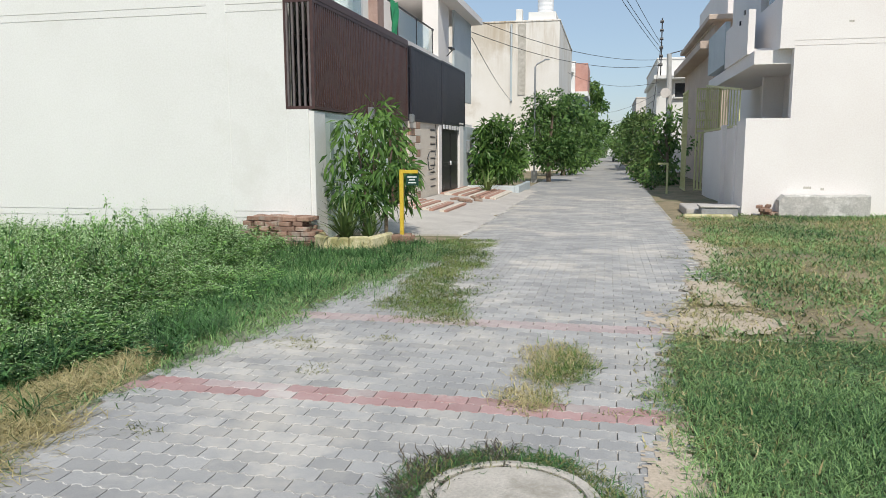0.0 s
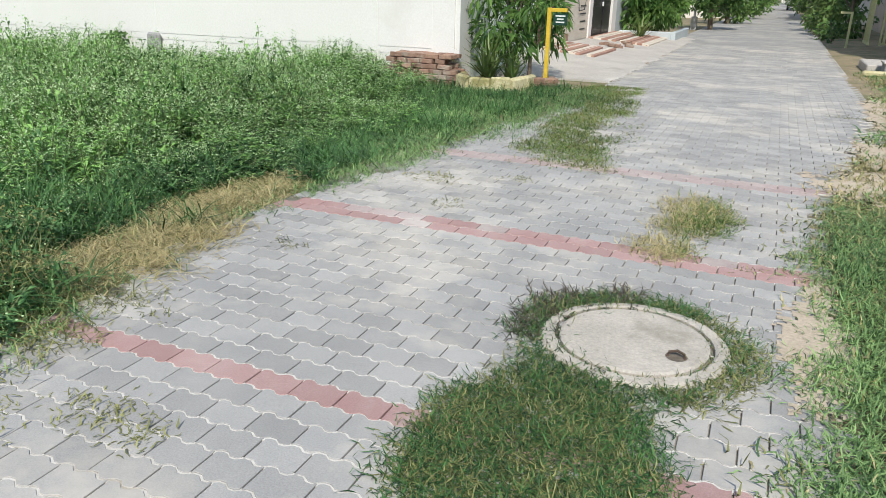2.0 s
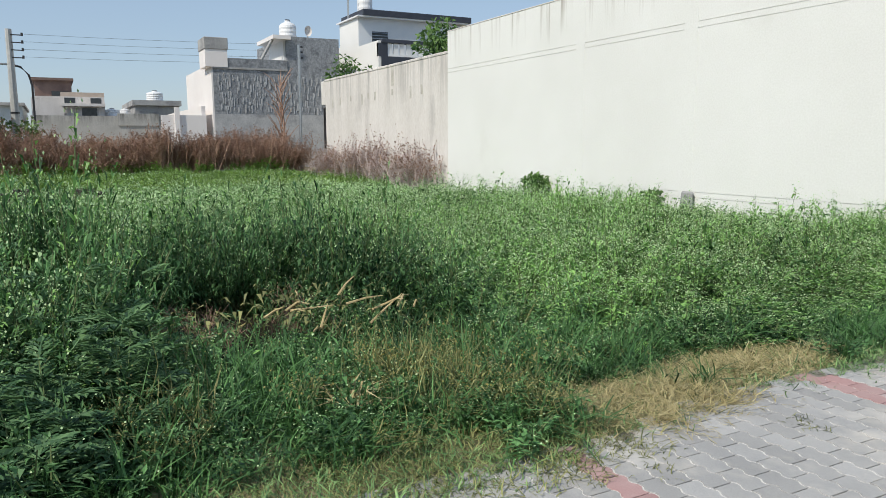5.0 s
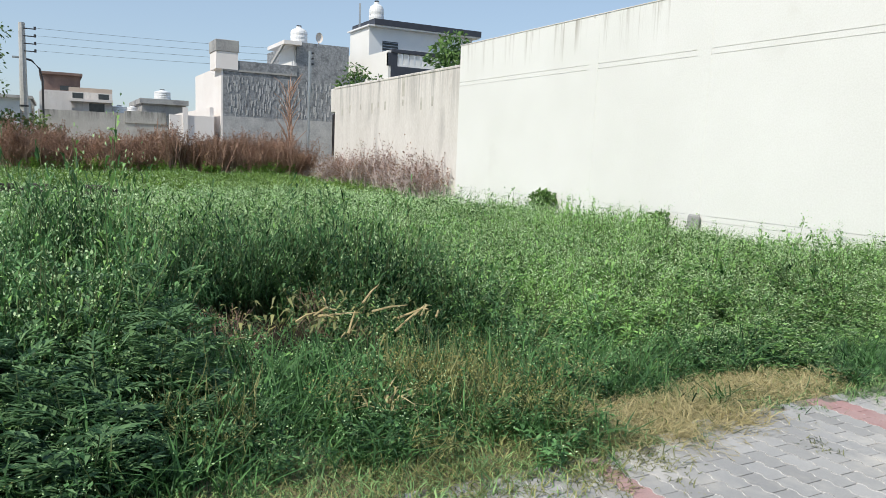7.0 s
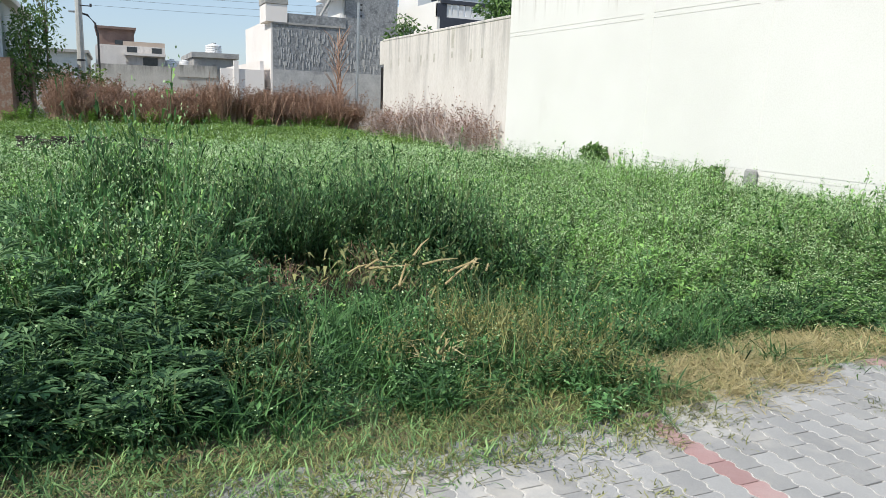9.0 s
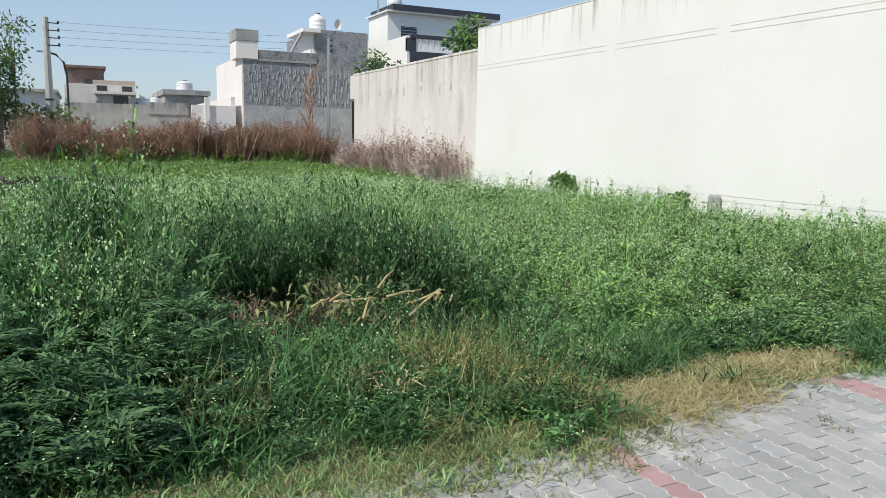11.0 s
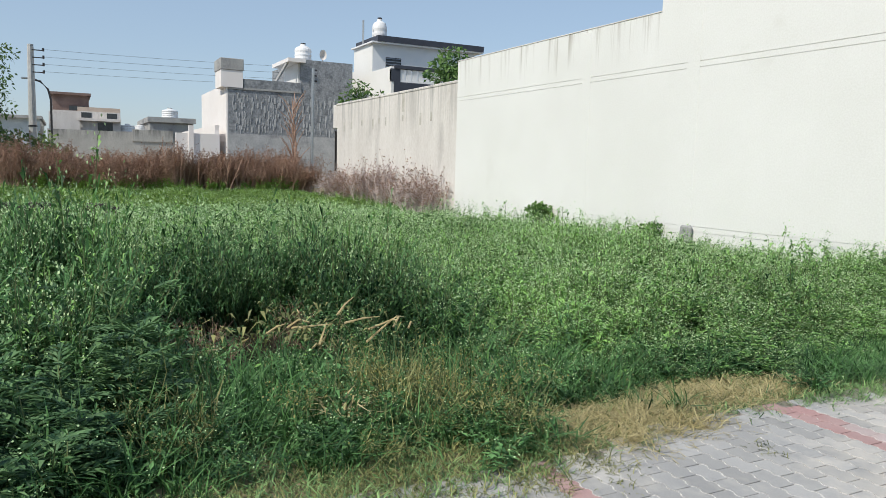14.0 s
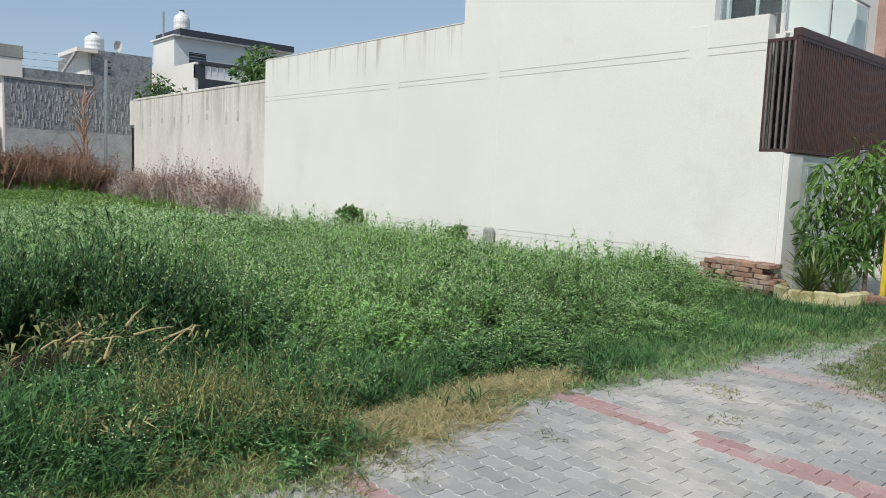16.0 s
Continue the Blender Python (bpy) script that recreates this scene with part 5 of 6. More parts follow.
def grille_gate():
    g = thing("grille_gate", "tall yellow-green barred metal gate and grille", "gate")
    yb, dx = 25.0, 0.2
    frame_lots = [(2.52 + dx, 3.2 + dx, yb - 0.02, yb + 0.02, z, z + 0.05) for z in (0.12, 1.92, 2.05, 3.3)] + [(x + dx, x + dx + 0.045, yb - 0.02, yb + 0.02, 0.1, 3.35) for x in (2.5, 3.18)]
    part("gate_frame", boxes(*frame_lots), GATEGREEN, g)
    me = mesh_of("bar", boxes((-0.028, 0.028, -0.012, 0.012, 0.17, 1.92)), GATEGREEN)
    share("bar", me, g, [(2.62 + dx + i * 0.1, yb, 0) for i in range(6)])
    me = mesh_of("thin_bar", boxes((-0.012, 0.012, -0.01, 0.01, 2.1, 3.3)), GATEGREEN)
    share("thin_bar", me, g, [(2.58 + dx + i * 0.065, yb, 0) for i in range(10)])
    me = mesh_of("collar", boxes((-0.03, 0.03, -0.018, 0.018, -0.03, 0.03), bevel=0.008), GATEGREEN)
    share("collar", me, g, [(2.58 + dx + (i % 10) * 0.065, yb, 2.35 + 0.3 * (i // 10)) for i in range(30)])
    for i in range(15):
        y = 18.6 + i * 0.44
        part("bar", boxes((2.968, 2.992, y - 0.03, y + 0.03, 2.0, 2.80 + 0.092 * (y - 18.5))), GATEGREEN, g)
    part("grille_rail", tube([(2.98, 18.5, 2.0), (2.98, 25.0, 2.0)], 0.035, 4), GATEGREEN, g)
    part("grille_rail", tube([(2.98, 18.5, 2.82), (2.98, 25.0, 3.42)], 0.035, 4), GATEGREEN, g)
    part("side_rail", boxes((2.42, 2.47, 25.05, 26.6, 0.1, 0.16), (2.42, 2.47, 25.05, 26.6, 1.92, 1.98), (2.42, 2.47, 25.05, 26.6, 3.25, 3.3)), GATEGREEN, g)
    me = mesh_of("side_bar", boxes((-0.012, 0.012, -0.02, 0.02, 0.16, 3.25)), GATEGREEN)
    share("side_bar", me, g, [(2.445, 25.1 + i * 0.16, 0) for i in range(10)])


grille_gate()


def post_frame(x, y):
    p = thing("post_frame", "pale yellow-green angled post standing in the bushes", "post", (x, y, 0))
    part("post", boxes((-0.03, 0.03, -0.03, 0.03, -0.1, 1.0)), GATEGREEN, p)
    part("arm", boxes((-0.3, -0.03, -0.03, 0.03, 0.94, 1.0)), GATEGREEN, p)


post_frame(1.9, 25.2)


# ---- houses further along the lane ----
def block_house(name, label, x0, x1, y0, y1, top, mat, street, windows=(), slabs=(), extra=()):
    """A plain house: walls, parapet, windows on the side that faces the lane (street = x of that side) and on the near side."""
    h = thing(name, label, "house")
    part("wall", boxes((x0, x1, y0, y1, -0.4, top)), mat, h)
    part("parapet", boxes((x0 - 0.05, x1 + 0.05, y0 - 0.05, y1 + 0.05, top, top + 0.12), bevel=0.02), mat, h)
    for wx0, wx1, wz0, wz1 in windows:
        w = part("window", boxes((wx0, wx1, y0 - 0.02, y0 - 0.004, wz0, wz1)), DARKPANE, h)
        part("sill", boxes((wx0 - 0.1, wx1 + 0.1, y0 - 0.2, y0 - 0.021, wz0 - 0.1, wz0 - 0.02)), mat, w)
        part("frame", boxes((wx0 - 0.08, wx0 - 0.001, y0 - 0.05, y0 - 0.001, wz0, wz1), (wx1 + 0.001, wx1 + 0.08, y0 - 0.05, y0 - 0.001, wz0, wz1)), TANKWHITE, w)
    for s in slabs:
        part("slab", boxes(s, bevel=0.02), mat, h)
    for s, mt, nm in extra:
        part(nm, boxes(s, bevel=0.01), mt, h)
    return h


block_house("house", "tall cream house with weathered blank side wall", -12.0, -3.3, 50, 66, 9.7, streaked(surface("cream_weathered", (0.72, 0.68, 0.62), (0.80, 0.77, 0.73), 0.9, 0.35, 20, 0.3, third=(0.60, 0.54, 0.46), spots=0.54), "rain_marked_cream", 10.0, 6.5, (0.48, 0.39, 0.28), 0.47, 1.6), -3.3,
            extra=(((-6.5, -6.38, 49.86, 49.98, 4.6, 9.6), PALEBLUE, "drain_pipe"), ((-5.4, -3.6, 50.5, 54, 9.7, 10.4), WHITEWASH, "roof_room"), ((-6.2, -5.8, 50.3, 51, 9.8, 10.6), WHITEWASH, "roof_block"), ((-6.0, -5.5, 49.93, 49.996, 5.0, 9.6), STAIN, "rain_stain")))
block_house("house", "two-storey house with pink upper wall and blue-grey balcony", -9.0, -3.4, 75, 86, 9.8, WHITEWASH, -3.4,
            extra=(((-3.4, -2.2, 76, 84, 7.0, 9.8), PINKBRICK, "upper_wall"), ((-4.1, -2.1, 74.5, 84, 6.5, 6.95), WHITEWASH, "slab"), ((-4.1, -2.3, 74.8, 83, 4.3, 6.5), BLUEGREY, "balcony"), ((-4.9, -3.5, 74.4, 75, 8.8, 9.2), WHITEWASH, "sunshade")))
block_house("house", "tan rendered house with flat slabs over its windows", 3.9, 14, 31, 42, 6.2, TAN, 3.9, windows=((4.6, 5.2, 3.4, 5.0),), slabs=((3.3, 4.6, 30.2, 42, 5.2, 5.5), (3.6, 5.0, 30.4, 42, 6.3, 6.5)),
            extra=(((4.4, 14, 31.4, 41, 6.5, 8.2), WHITE_PINK, "upper_storey"),))
block_house("house", "white house with dark window and flat roof", 2.75, 12, 47, 60, 6.7, WHITEWASH, 2.75, windows=((3.8, 4.6, 4.5, 5.3),), slabs=((2.5, 5, 46.2, 58, 5.5, 5.75),))
block_house("house", "pale house far along the lane", 2.6, 12, 78, 92, 6.4, GREYWALL, 2.6)
block_house("house", "pale house far along the lane", -13, -3.2, 104, 124, 7.0, WHITE_PINK, -3.2)
block_house("house", "white gateway block at the far end of the lane", -0.3, 1.6, 150.5, 153, 5.2, WHITEWASH, 0)
tank = thing("water_tank", "white plastic roof water tank", "tank", (-4.4, 52, 10.5))


def tank_parts(t, r=0.55, hh=1.1):
    bm = bmesh.new()
    prof = [(r, 0), (r * 1.02, 0.1)] + [(r * (1.0 if i % 2 else 0.96), 0.15 + i * hh / 8) for i in range(7)] + [(r * 0.8, hh), (r * 0.35, hh * 1.12), (r * 0.33, hh * 1.2), (0.02, hh * 1.22)]
    sides = 20
    rings = [[bm.verts.new((q * math.cos(2 * math.pi * i / sides), q * math.sin(2 * math.pi * i / sides), z)) for i in range(sides)] for q, z in prof]
    for a, b in zip(rings, rings[1:]):
        for i in range(sides):
            bm.faces.new((a[i], a[(i + 1) % sides], b[(i + 1) % sides], b[i]))
    bm.faces.new(rings[-1])
    bm.faces.new(rings[0][::-1])
    part("body", bm, TANKWHITE, t)
    part("lid", tube([(0, 0, hh * 1.2), (0, 0, hh * 1.27)], r * 0.3, 12), DARKMETAL, t)


tank_parts(tank)

car = thing("car", "small white car parked far along the lane", "car", (1.25, 84, 0))


def car_parts(c):
    bm = boxes((-0.8, 0.8, -1.8, 1.8, 0.3, 0.85), bevel=0.12)
    part("body", bm, TANKWHITE, c)
    bm = boxes((-0.7, 0.7, -1.3, 1.0, 0.83, 1.4), bevel=0.15)
    cab = part("cabin", bm, TANKWHITE, c)
    part("windscreen", boxes((-0.6, 0.6, -1.32, -1.29, 0.92, 1.28)), DARKPANE, cab)
    for x in (-0.72, 0.72):
        for y in (-1.2, 1.2):
            part("wheel", tube([(x - 0.09, y, 0.3), (x + 0.09, y, 0.3)], 0.3, 16), WIRE, c)


car_parts(car)

# ---- beyond the plot ----
old = thing("boundary_wall", "weathered plaster house wall with damp marks and a parapet", "wall")
part("wall", boxes((-33.6, -21.4, WALL_Y + 0.04, WALL_Y + 0.3, -0.5, 4.30)), OLD_STREAK, old)
part("parapet", boxes((-33.7, -21.4, WALL_Y + 0.02, WALL_Y + 0.32, 4.30, 4.40), bevel=0.02), OLD_STREAK, old)
part("return_wall", boxes((-33.6, -33.3, WALL_Y + 0.3, 20, -0.5, 4.3)), GREYWALL, old)
part("corner_block", boxes((-34.2, -33.6, WALL_Y + 0.04, WALL_Y + 0.6, 3.25, 4.35), bevel=0.02), GREYWALL, old)
for i, x in enumerate((-32.6, -31.6, -30.3, -29.0, -27.6, -25.9, -24.3, -23.4, -28.3)):
    part("weep_mark", boxes((x - 0.07, x + 0.07, WALL_Y + 0.034, WALL_Y + 0.04, 3.05 + 0.1 * (i % 3), 3.48)), STAIN, old)
part("rain_stain", boxes((-26.0, -25.75, WALL_Y + 0.035, WALL_Y + 0.04, 3.6, 4.3)), STAIN, old)
part("shutter", boxes((-35.2, -33.7, WALL_Y + 0.5, WALL_Y + 0.55, 1.2, 3.2)), surface("brown_shutter", (0.10, 0.065, 0.05), (0.16, 0.11, 0.085), 0.7, 4, 40, 0.2), old)
me = mesh_of("shutter_bar", boxes((-0.02, 0.02, -0.02, 0.02, 1.2, 3.2)), DARKMETAL)
share("shutter_bar", me, old, [(-35.1 + i * 0.2, WALL_Y + 0.46, 0) for i in range(7)])


def raw_house():
    h = thing("house", "unfinished grey brick house with rough unpainted wall", "house")
    part("wall", boxes((-60, -50, 9.4, 18.0, -0.4, 6.4)), ROUGHWALL, h)
    # thin sheet over the near side, paler than the rough grey wall
    part("pale_side", boxes((-60, -50.02, 9.3, 9.399, -0.4, 6.6)), WHITE_PINK, h)
    part("parapet", boxes((-60, -49.95, 10.4, 14.3, 6.4, 7.0)), ROUGHWALL, h)
    part("band", boxes((-49.999, -49.93, 9.4, 14.3, 6.3, 6.42)), CONCRETE, h)
    part("plaster_base", boxes((-50, -49.97, 9.4, 17.4, -0.4, 3.4)), surface("rough_plaster", (0.34, 0.35, 0.36), (0.46, 0.465, 0.47), 0.95, 1.4, 12, 0.5, third=(0.25, 0.255, 0.265), spots=0.56), h)
    part("turret", boxes((-52, -49.9, 8.95, 10.35, 6.4, 7.5)), WHITE_PINK, h)
    part("turret_top", boxes((-52.05, -49.85, 8.9, 10.4, 7.5, 8.25), bevel=0.03), CONCRETE, h)
    part("raised_room", boxes((-58, -50.01, 14.3, 18.0, 6.4, 8.6)), ROUGHWALL, h)
    part("room_side", boxes((-54, -50.3, 14.15, 14.299, 6.4, 8.4)), WHITEWASH, h)
    part("room_slab", boxes((-54, -49.6, 13.3, 14.5, 8.35, 8.6)), WHITE_PINK, h)
    me = mesh_of("mortar_scar", boxes((0, 0.03, -0.05, 0.05, -0.30, 0.30), bevel=0.01), surface("mortar", (0.34, 0.355, 0.37), (0.48, 0.49, 0.50), 0.95, 3, 30, 0.3))
    for i in range(210):
        ob = new("mortar_scar", me)
        ob.parent = h
        ob.matrix_basis = pose(-50.0, R.uniform(9.7, 17.0), R.choice((5.7, 5.2, 4.7, 4.2, 3.8)) + R.gauss(0, 0.10), R.gauss(0, 1.2), 0, 0) @ Matrix.Diagonal((1, R.uniform(0.3, 1.1), R.uniform(0.3, 0.9), 1))
    t = thing("water_tank", "white plastic water tank on the roof", "tank", (-52, 15.0, 8.6))
    tank_parts(t, 0.6, 1.1)
    d = thing("satellite_dish", "grey satellite dish on the roof edge", "dish", (-50.6, 16.0, 8.5))
    bm = bmesh.new()
    rings = [[bm.verts.new((0.1 - 0.15 * (1 - r * r), r * 0.26 * math.cos(a * math.pi / 8), r * 0.36 * math.sin(a * math.pi / 8) + 0.6)) for a in range(16)] for r in (0.15, 0.5, 0.8, 1.0)]
    for a, b in zip(rings, rings[1:]):
        for i in range(16):
            bm.faces.new((a[i], b[i], b[(i + 1) % 16], a[(i + 1) % 16]))
    bm.faces.new(rings[0])
    part("reflector", bm, GREYWALL, d)
    part("stand", tube([(0, 0, 0), (-0.1, 0, 0.6)], 0.04), STEEL, d)
    part("brace", tube([(-50.4, 12.6, 6.9), (-50.3, 13.5, 8.5)], 0.12, 6), CONCRETE, h)
    solid("plot_wall", boxes((-66, -50.2, 8.6, 8.85, -0.4, 3.9), (-50.2, -50.0, 6.1, 8.85, -0.4, 3.3), (-50.05, -49.85, 6.9, 7.2, -0.4, 3.8)), WHITE_PINK, "white plastered boundary wall lit by the sun", "wall")


raw_house()


def terrace_house():
    h = thing("house", "white two-storey house with navy roof band and balcony", "house")
    # Wall paint is tinted blue for shade; its near side is kept sunlit white.
    part("wall", boxes((-53.8, -50, 19.5, 27.8, -0.4, 10.2)), surface("white_shaded", (0.68, 0.71, 0.74), (0.74, 0.76, 0.78), 0.85, 1, 30, 0.1), h)
    part("sunlit_side", boxes((-53.8, -50.01, 19.48, 19.499, -0.4, 10.25)), WHITEWASH, h)
    part("roof_slab", boxes((-54, -49.6, 19.3, 28.3, 10.2, 10.3)), TANKWHITE, h)
    part("roof_band", boxes((-54, -49.55, 19.7, 28.35, 10.3, 10.72)), NAVYBAND, h)
    part("low_wing", boxes((-56, -53.81, 19.6, 24, -0.4, 8.6)), WHITEWASH, h)
    part("terrace_side", boxes((-50, -46.05, 19.3, 19.499, -0.4, 8.15)), WHITEWASH, h)
    part("terrace_front", boxes((-46.3, -46.0, 19.5, 27.5, -0.4, 7.15)), NAVYBAND, h)
    part("corner_post", boxes((-46.3, -46.0, 19.3, 19.95, 7.15, 8.0)), NAVYBAND, h)
    part("balustrade_rail", boxes((-46.35, -45.95, 19.5, 27.5, 8.0, 8.25), bevel=0.02), NAVYBAND, h)
    part("balustrade_base", boxes((-46.25, -46.02, 19.95, 27.5, 7.15, 7.3)), TANKWHITE, h)
    me = mesh_of("baluster", boxes((-0.06, 0.06, -0.15, 0.15, 7.3, 8.0)), TANKWHITE)
    share("baluster", me, h, [(-46.12, 20.12 + i * 0.46, 0) for i in range(16)])
    w = part("window", boxes((-50, -49.96, 20.5, 21.7, 8.4, 9.3)), DARKPANE, h)
    for z in (8.6, 8.8, 9.0, 9.2):
        part("louvre", boxes((-49.96, -49.92, 20.5, 21.7, z, z + 0.05)), BLUEGREY, w)
    t = thing("water_tank", "white plastic water tank on the roof", "tank", (-51, 20.4, 10.3))
    tank_parts(t, 0.55, 1.5)
    p = thing("roof_frame", "thin steel frame on the roof edge", "frame", (-52.6, 19.7, 10.2))
    part("upright", tube([(0, 0, 0), (0, 0, 2.0)], 0.035, 6), STEEL, p)
    part("upright", tube([(0.2, 0, 0), (0.2, 0, 2.0)], 0.035, 6), STEEL, p)
    part("rail", tube([(-0.1, 0, 0.1), (1.8, 0.2, 0.2)], 0.03, 6), STEEL, p)
    part("upright", tube([(1.7, 0.2, 0), (1.7, 0.2, 1.3)], 0.03, 6), STEEL, p)


terrace_house()


def far_row():
    solid("plot_wall", boxes((-75.4, -75, -1.6, 9.8, -0.4, 4.05), (-75.02, -74.9, 5.4, 9.0, 3.2, 4.3)), streaked(surface("plot_wall_render", (0.40, 0.39, 0.37), (0.50, 0.49, 0.47), 0.95, 0.8, 12, 0.4), "damp_plot_wall", 4.3, 1.8, (0.17, 0.17, 0.16), 0.42, 1.4), "long grey plot wall with a dark damp top", "wall")
    h = thing("house", "tan two-storey house behind the plot wall", "house")
    part("wall", boxes((-90, -78, -1.4, 4.6, -0.4, 5.9)), GREYWALL, h)
    DUSK = surface("dark_brown_render", (0.17, 0.115, 0.10), (0.25, 0.175, 0.15), 0.9, 1.2, 20, 0.3)
    part("upper_room", boxes((-90, -79, -1.2, 1.9, 5.9, 7.4)), DUSK, h)
    part("roof_slab", boxes((-90, -78.6, -1.5, 2.1, 7.4, 7.62)), DUSK, h)
    part("front_slab", boxes((-79, -77.2, 0.9, 4.6, 5.0, 5.25)), GREYWALL, h)
    part("parapet", boxes((-78.4, -78, 0.9, 4.6, 5.9, 6.3)), TAN, h)
    for y in (1.2, 3.4):
        part("balcony_opening", boxes((-78, -77.96, y, y + 0.9, 5.3, 5.8)), DARKPANE, h)
    for y in (2.6, 0.2):
        part("window", boxes((-78, -77.95, y, y + 1.3, 4.1, 4.9) if y > 1 else (-79, -78.9, y, y + 1.4, 6.0, 6.4)), DARKPANE, h)
    part("lean_wall", boxes((-77.6, -77.4, -1.5, 1.1, -0.4, 5.7)), GREYWALL, h)
    h = thing("house", "low grey house with roof room and water tank", "house")
    part("wall", boxes((-92, -80, 7.4, 11.6, -0.4, 5.3)), CONCRETE, h)
    part("roof_slab", boxes((-92, -79.6, 7.2, 11.8, 5.3, 5.8)), CONCRETE, h)
    for x, y, z, r, hh in ((-80.5, 9.4, 5.8, 0.8, 0.8), (-79.5, 5.3, 4.2, 0.7, 0.6), (-81, 6.6, 4.3, 0.5, 0.6)):
        t = thing("water_tank", "white plastic water tank on a low roof", "tank", (x, y, z))
        tank_parts(t, r, hh)
    part("low_roof", boxes((-92, -78.5, 4.7, 7.19, -0.4, 4.2)), GREYWALL, h)
    h = thing("house", "pale house beyond the trees", "house")
    part("wall", boxes((-92, -76, -9.5, -2.2, -0.4, 4.9)), PALEBLUE, h)
    part("roof_slab", boxes((-92, -75.6, -9.7, -2.0, 4.9, 5.15)), CONCRETE, h)
    h = thing("house", "red brick house with a flat roof slab", "house")
    part("wall", boxes((-62, -48, -16, -5.4, -0.4, 3.2)), BRICK, h)
    part("upper_wall", boxes((-62, -49, -16, -5.8, 3.2, 6.3)), PALEBLUE, h)
    part("roof_slab", boxes((-62, -47, -16, -5.2, 6.3, 6.6)), GREYWALL, h)
    solid("far_road", boxes((-60, -52, -14, 1.0, -0.3, 0.16)), APRON, "pale concrete road beyond the plot", "road", kind="structure")
    for x0, x1, y0, y1, hh in ((-19.2, -18.9, -2.4, -0.5, 0.52), (-19.1, -18.9, -0.5, 0.2, 0.35), (-18.9, -18.4, 0.2, 1.1, 0.5)):
        wl = thing("ruined_wall", "remains of a low dark brick wall in the weeds", "wall", group="ruined walls")
        me = mesh_of("brick", boxes((-0.1, 0.1, -0.11, 0.11, -0.036, 0.036), bevel=0.008), surface("dark_brick", (0.05, 0.042, 0.038), (0.10, 0.08, 0.07), 0.95, 8, 40, 0.5, vary=0.2))
        z = -0.1
        while z < hh:
            for i in range(int((y1 - y0) / 0.235)):
                if z > hh - 0.15 and R.random() < 0.3:
                    continue
                ob = new("brick", me)
                ob.parent = wl
                ob.matrix_basis = pose((x0 + x1) / 2 + R.gauss(0, 0.02), y0 + 0.12 + i * 0.235, z, R.gauss(0, 2), R.gauss(0, 2), R.gauss(0, 4))
            z += 0.078
    low = thing("ruined_wall", "long low grey wall before the dry bushes", "wall", group="ruined walls")
    part("course", boxes((-40.3, -40.0, 4.5, 11.0, -0.3, 0.12), bevel=0.02), CONCRETE, low)


far_row()


# ---- poles and cables ----
def cable(name, a, b, sag, label, r=0.012, group="overhead cables"):
    pts = []
    for i in range(15):
        t = i / 14
        p = Vector(a).lerp(Vector(b), t)
        p.z -= sag * 4 * t * (1 - t)
        pts.append(p)
    return solid(name, tube(pts, r, 5), WIRE, label, "cable", group)


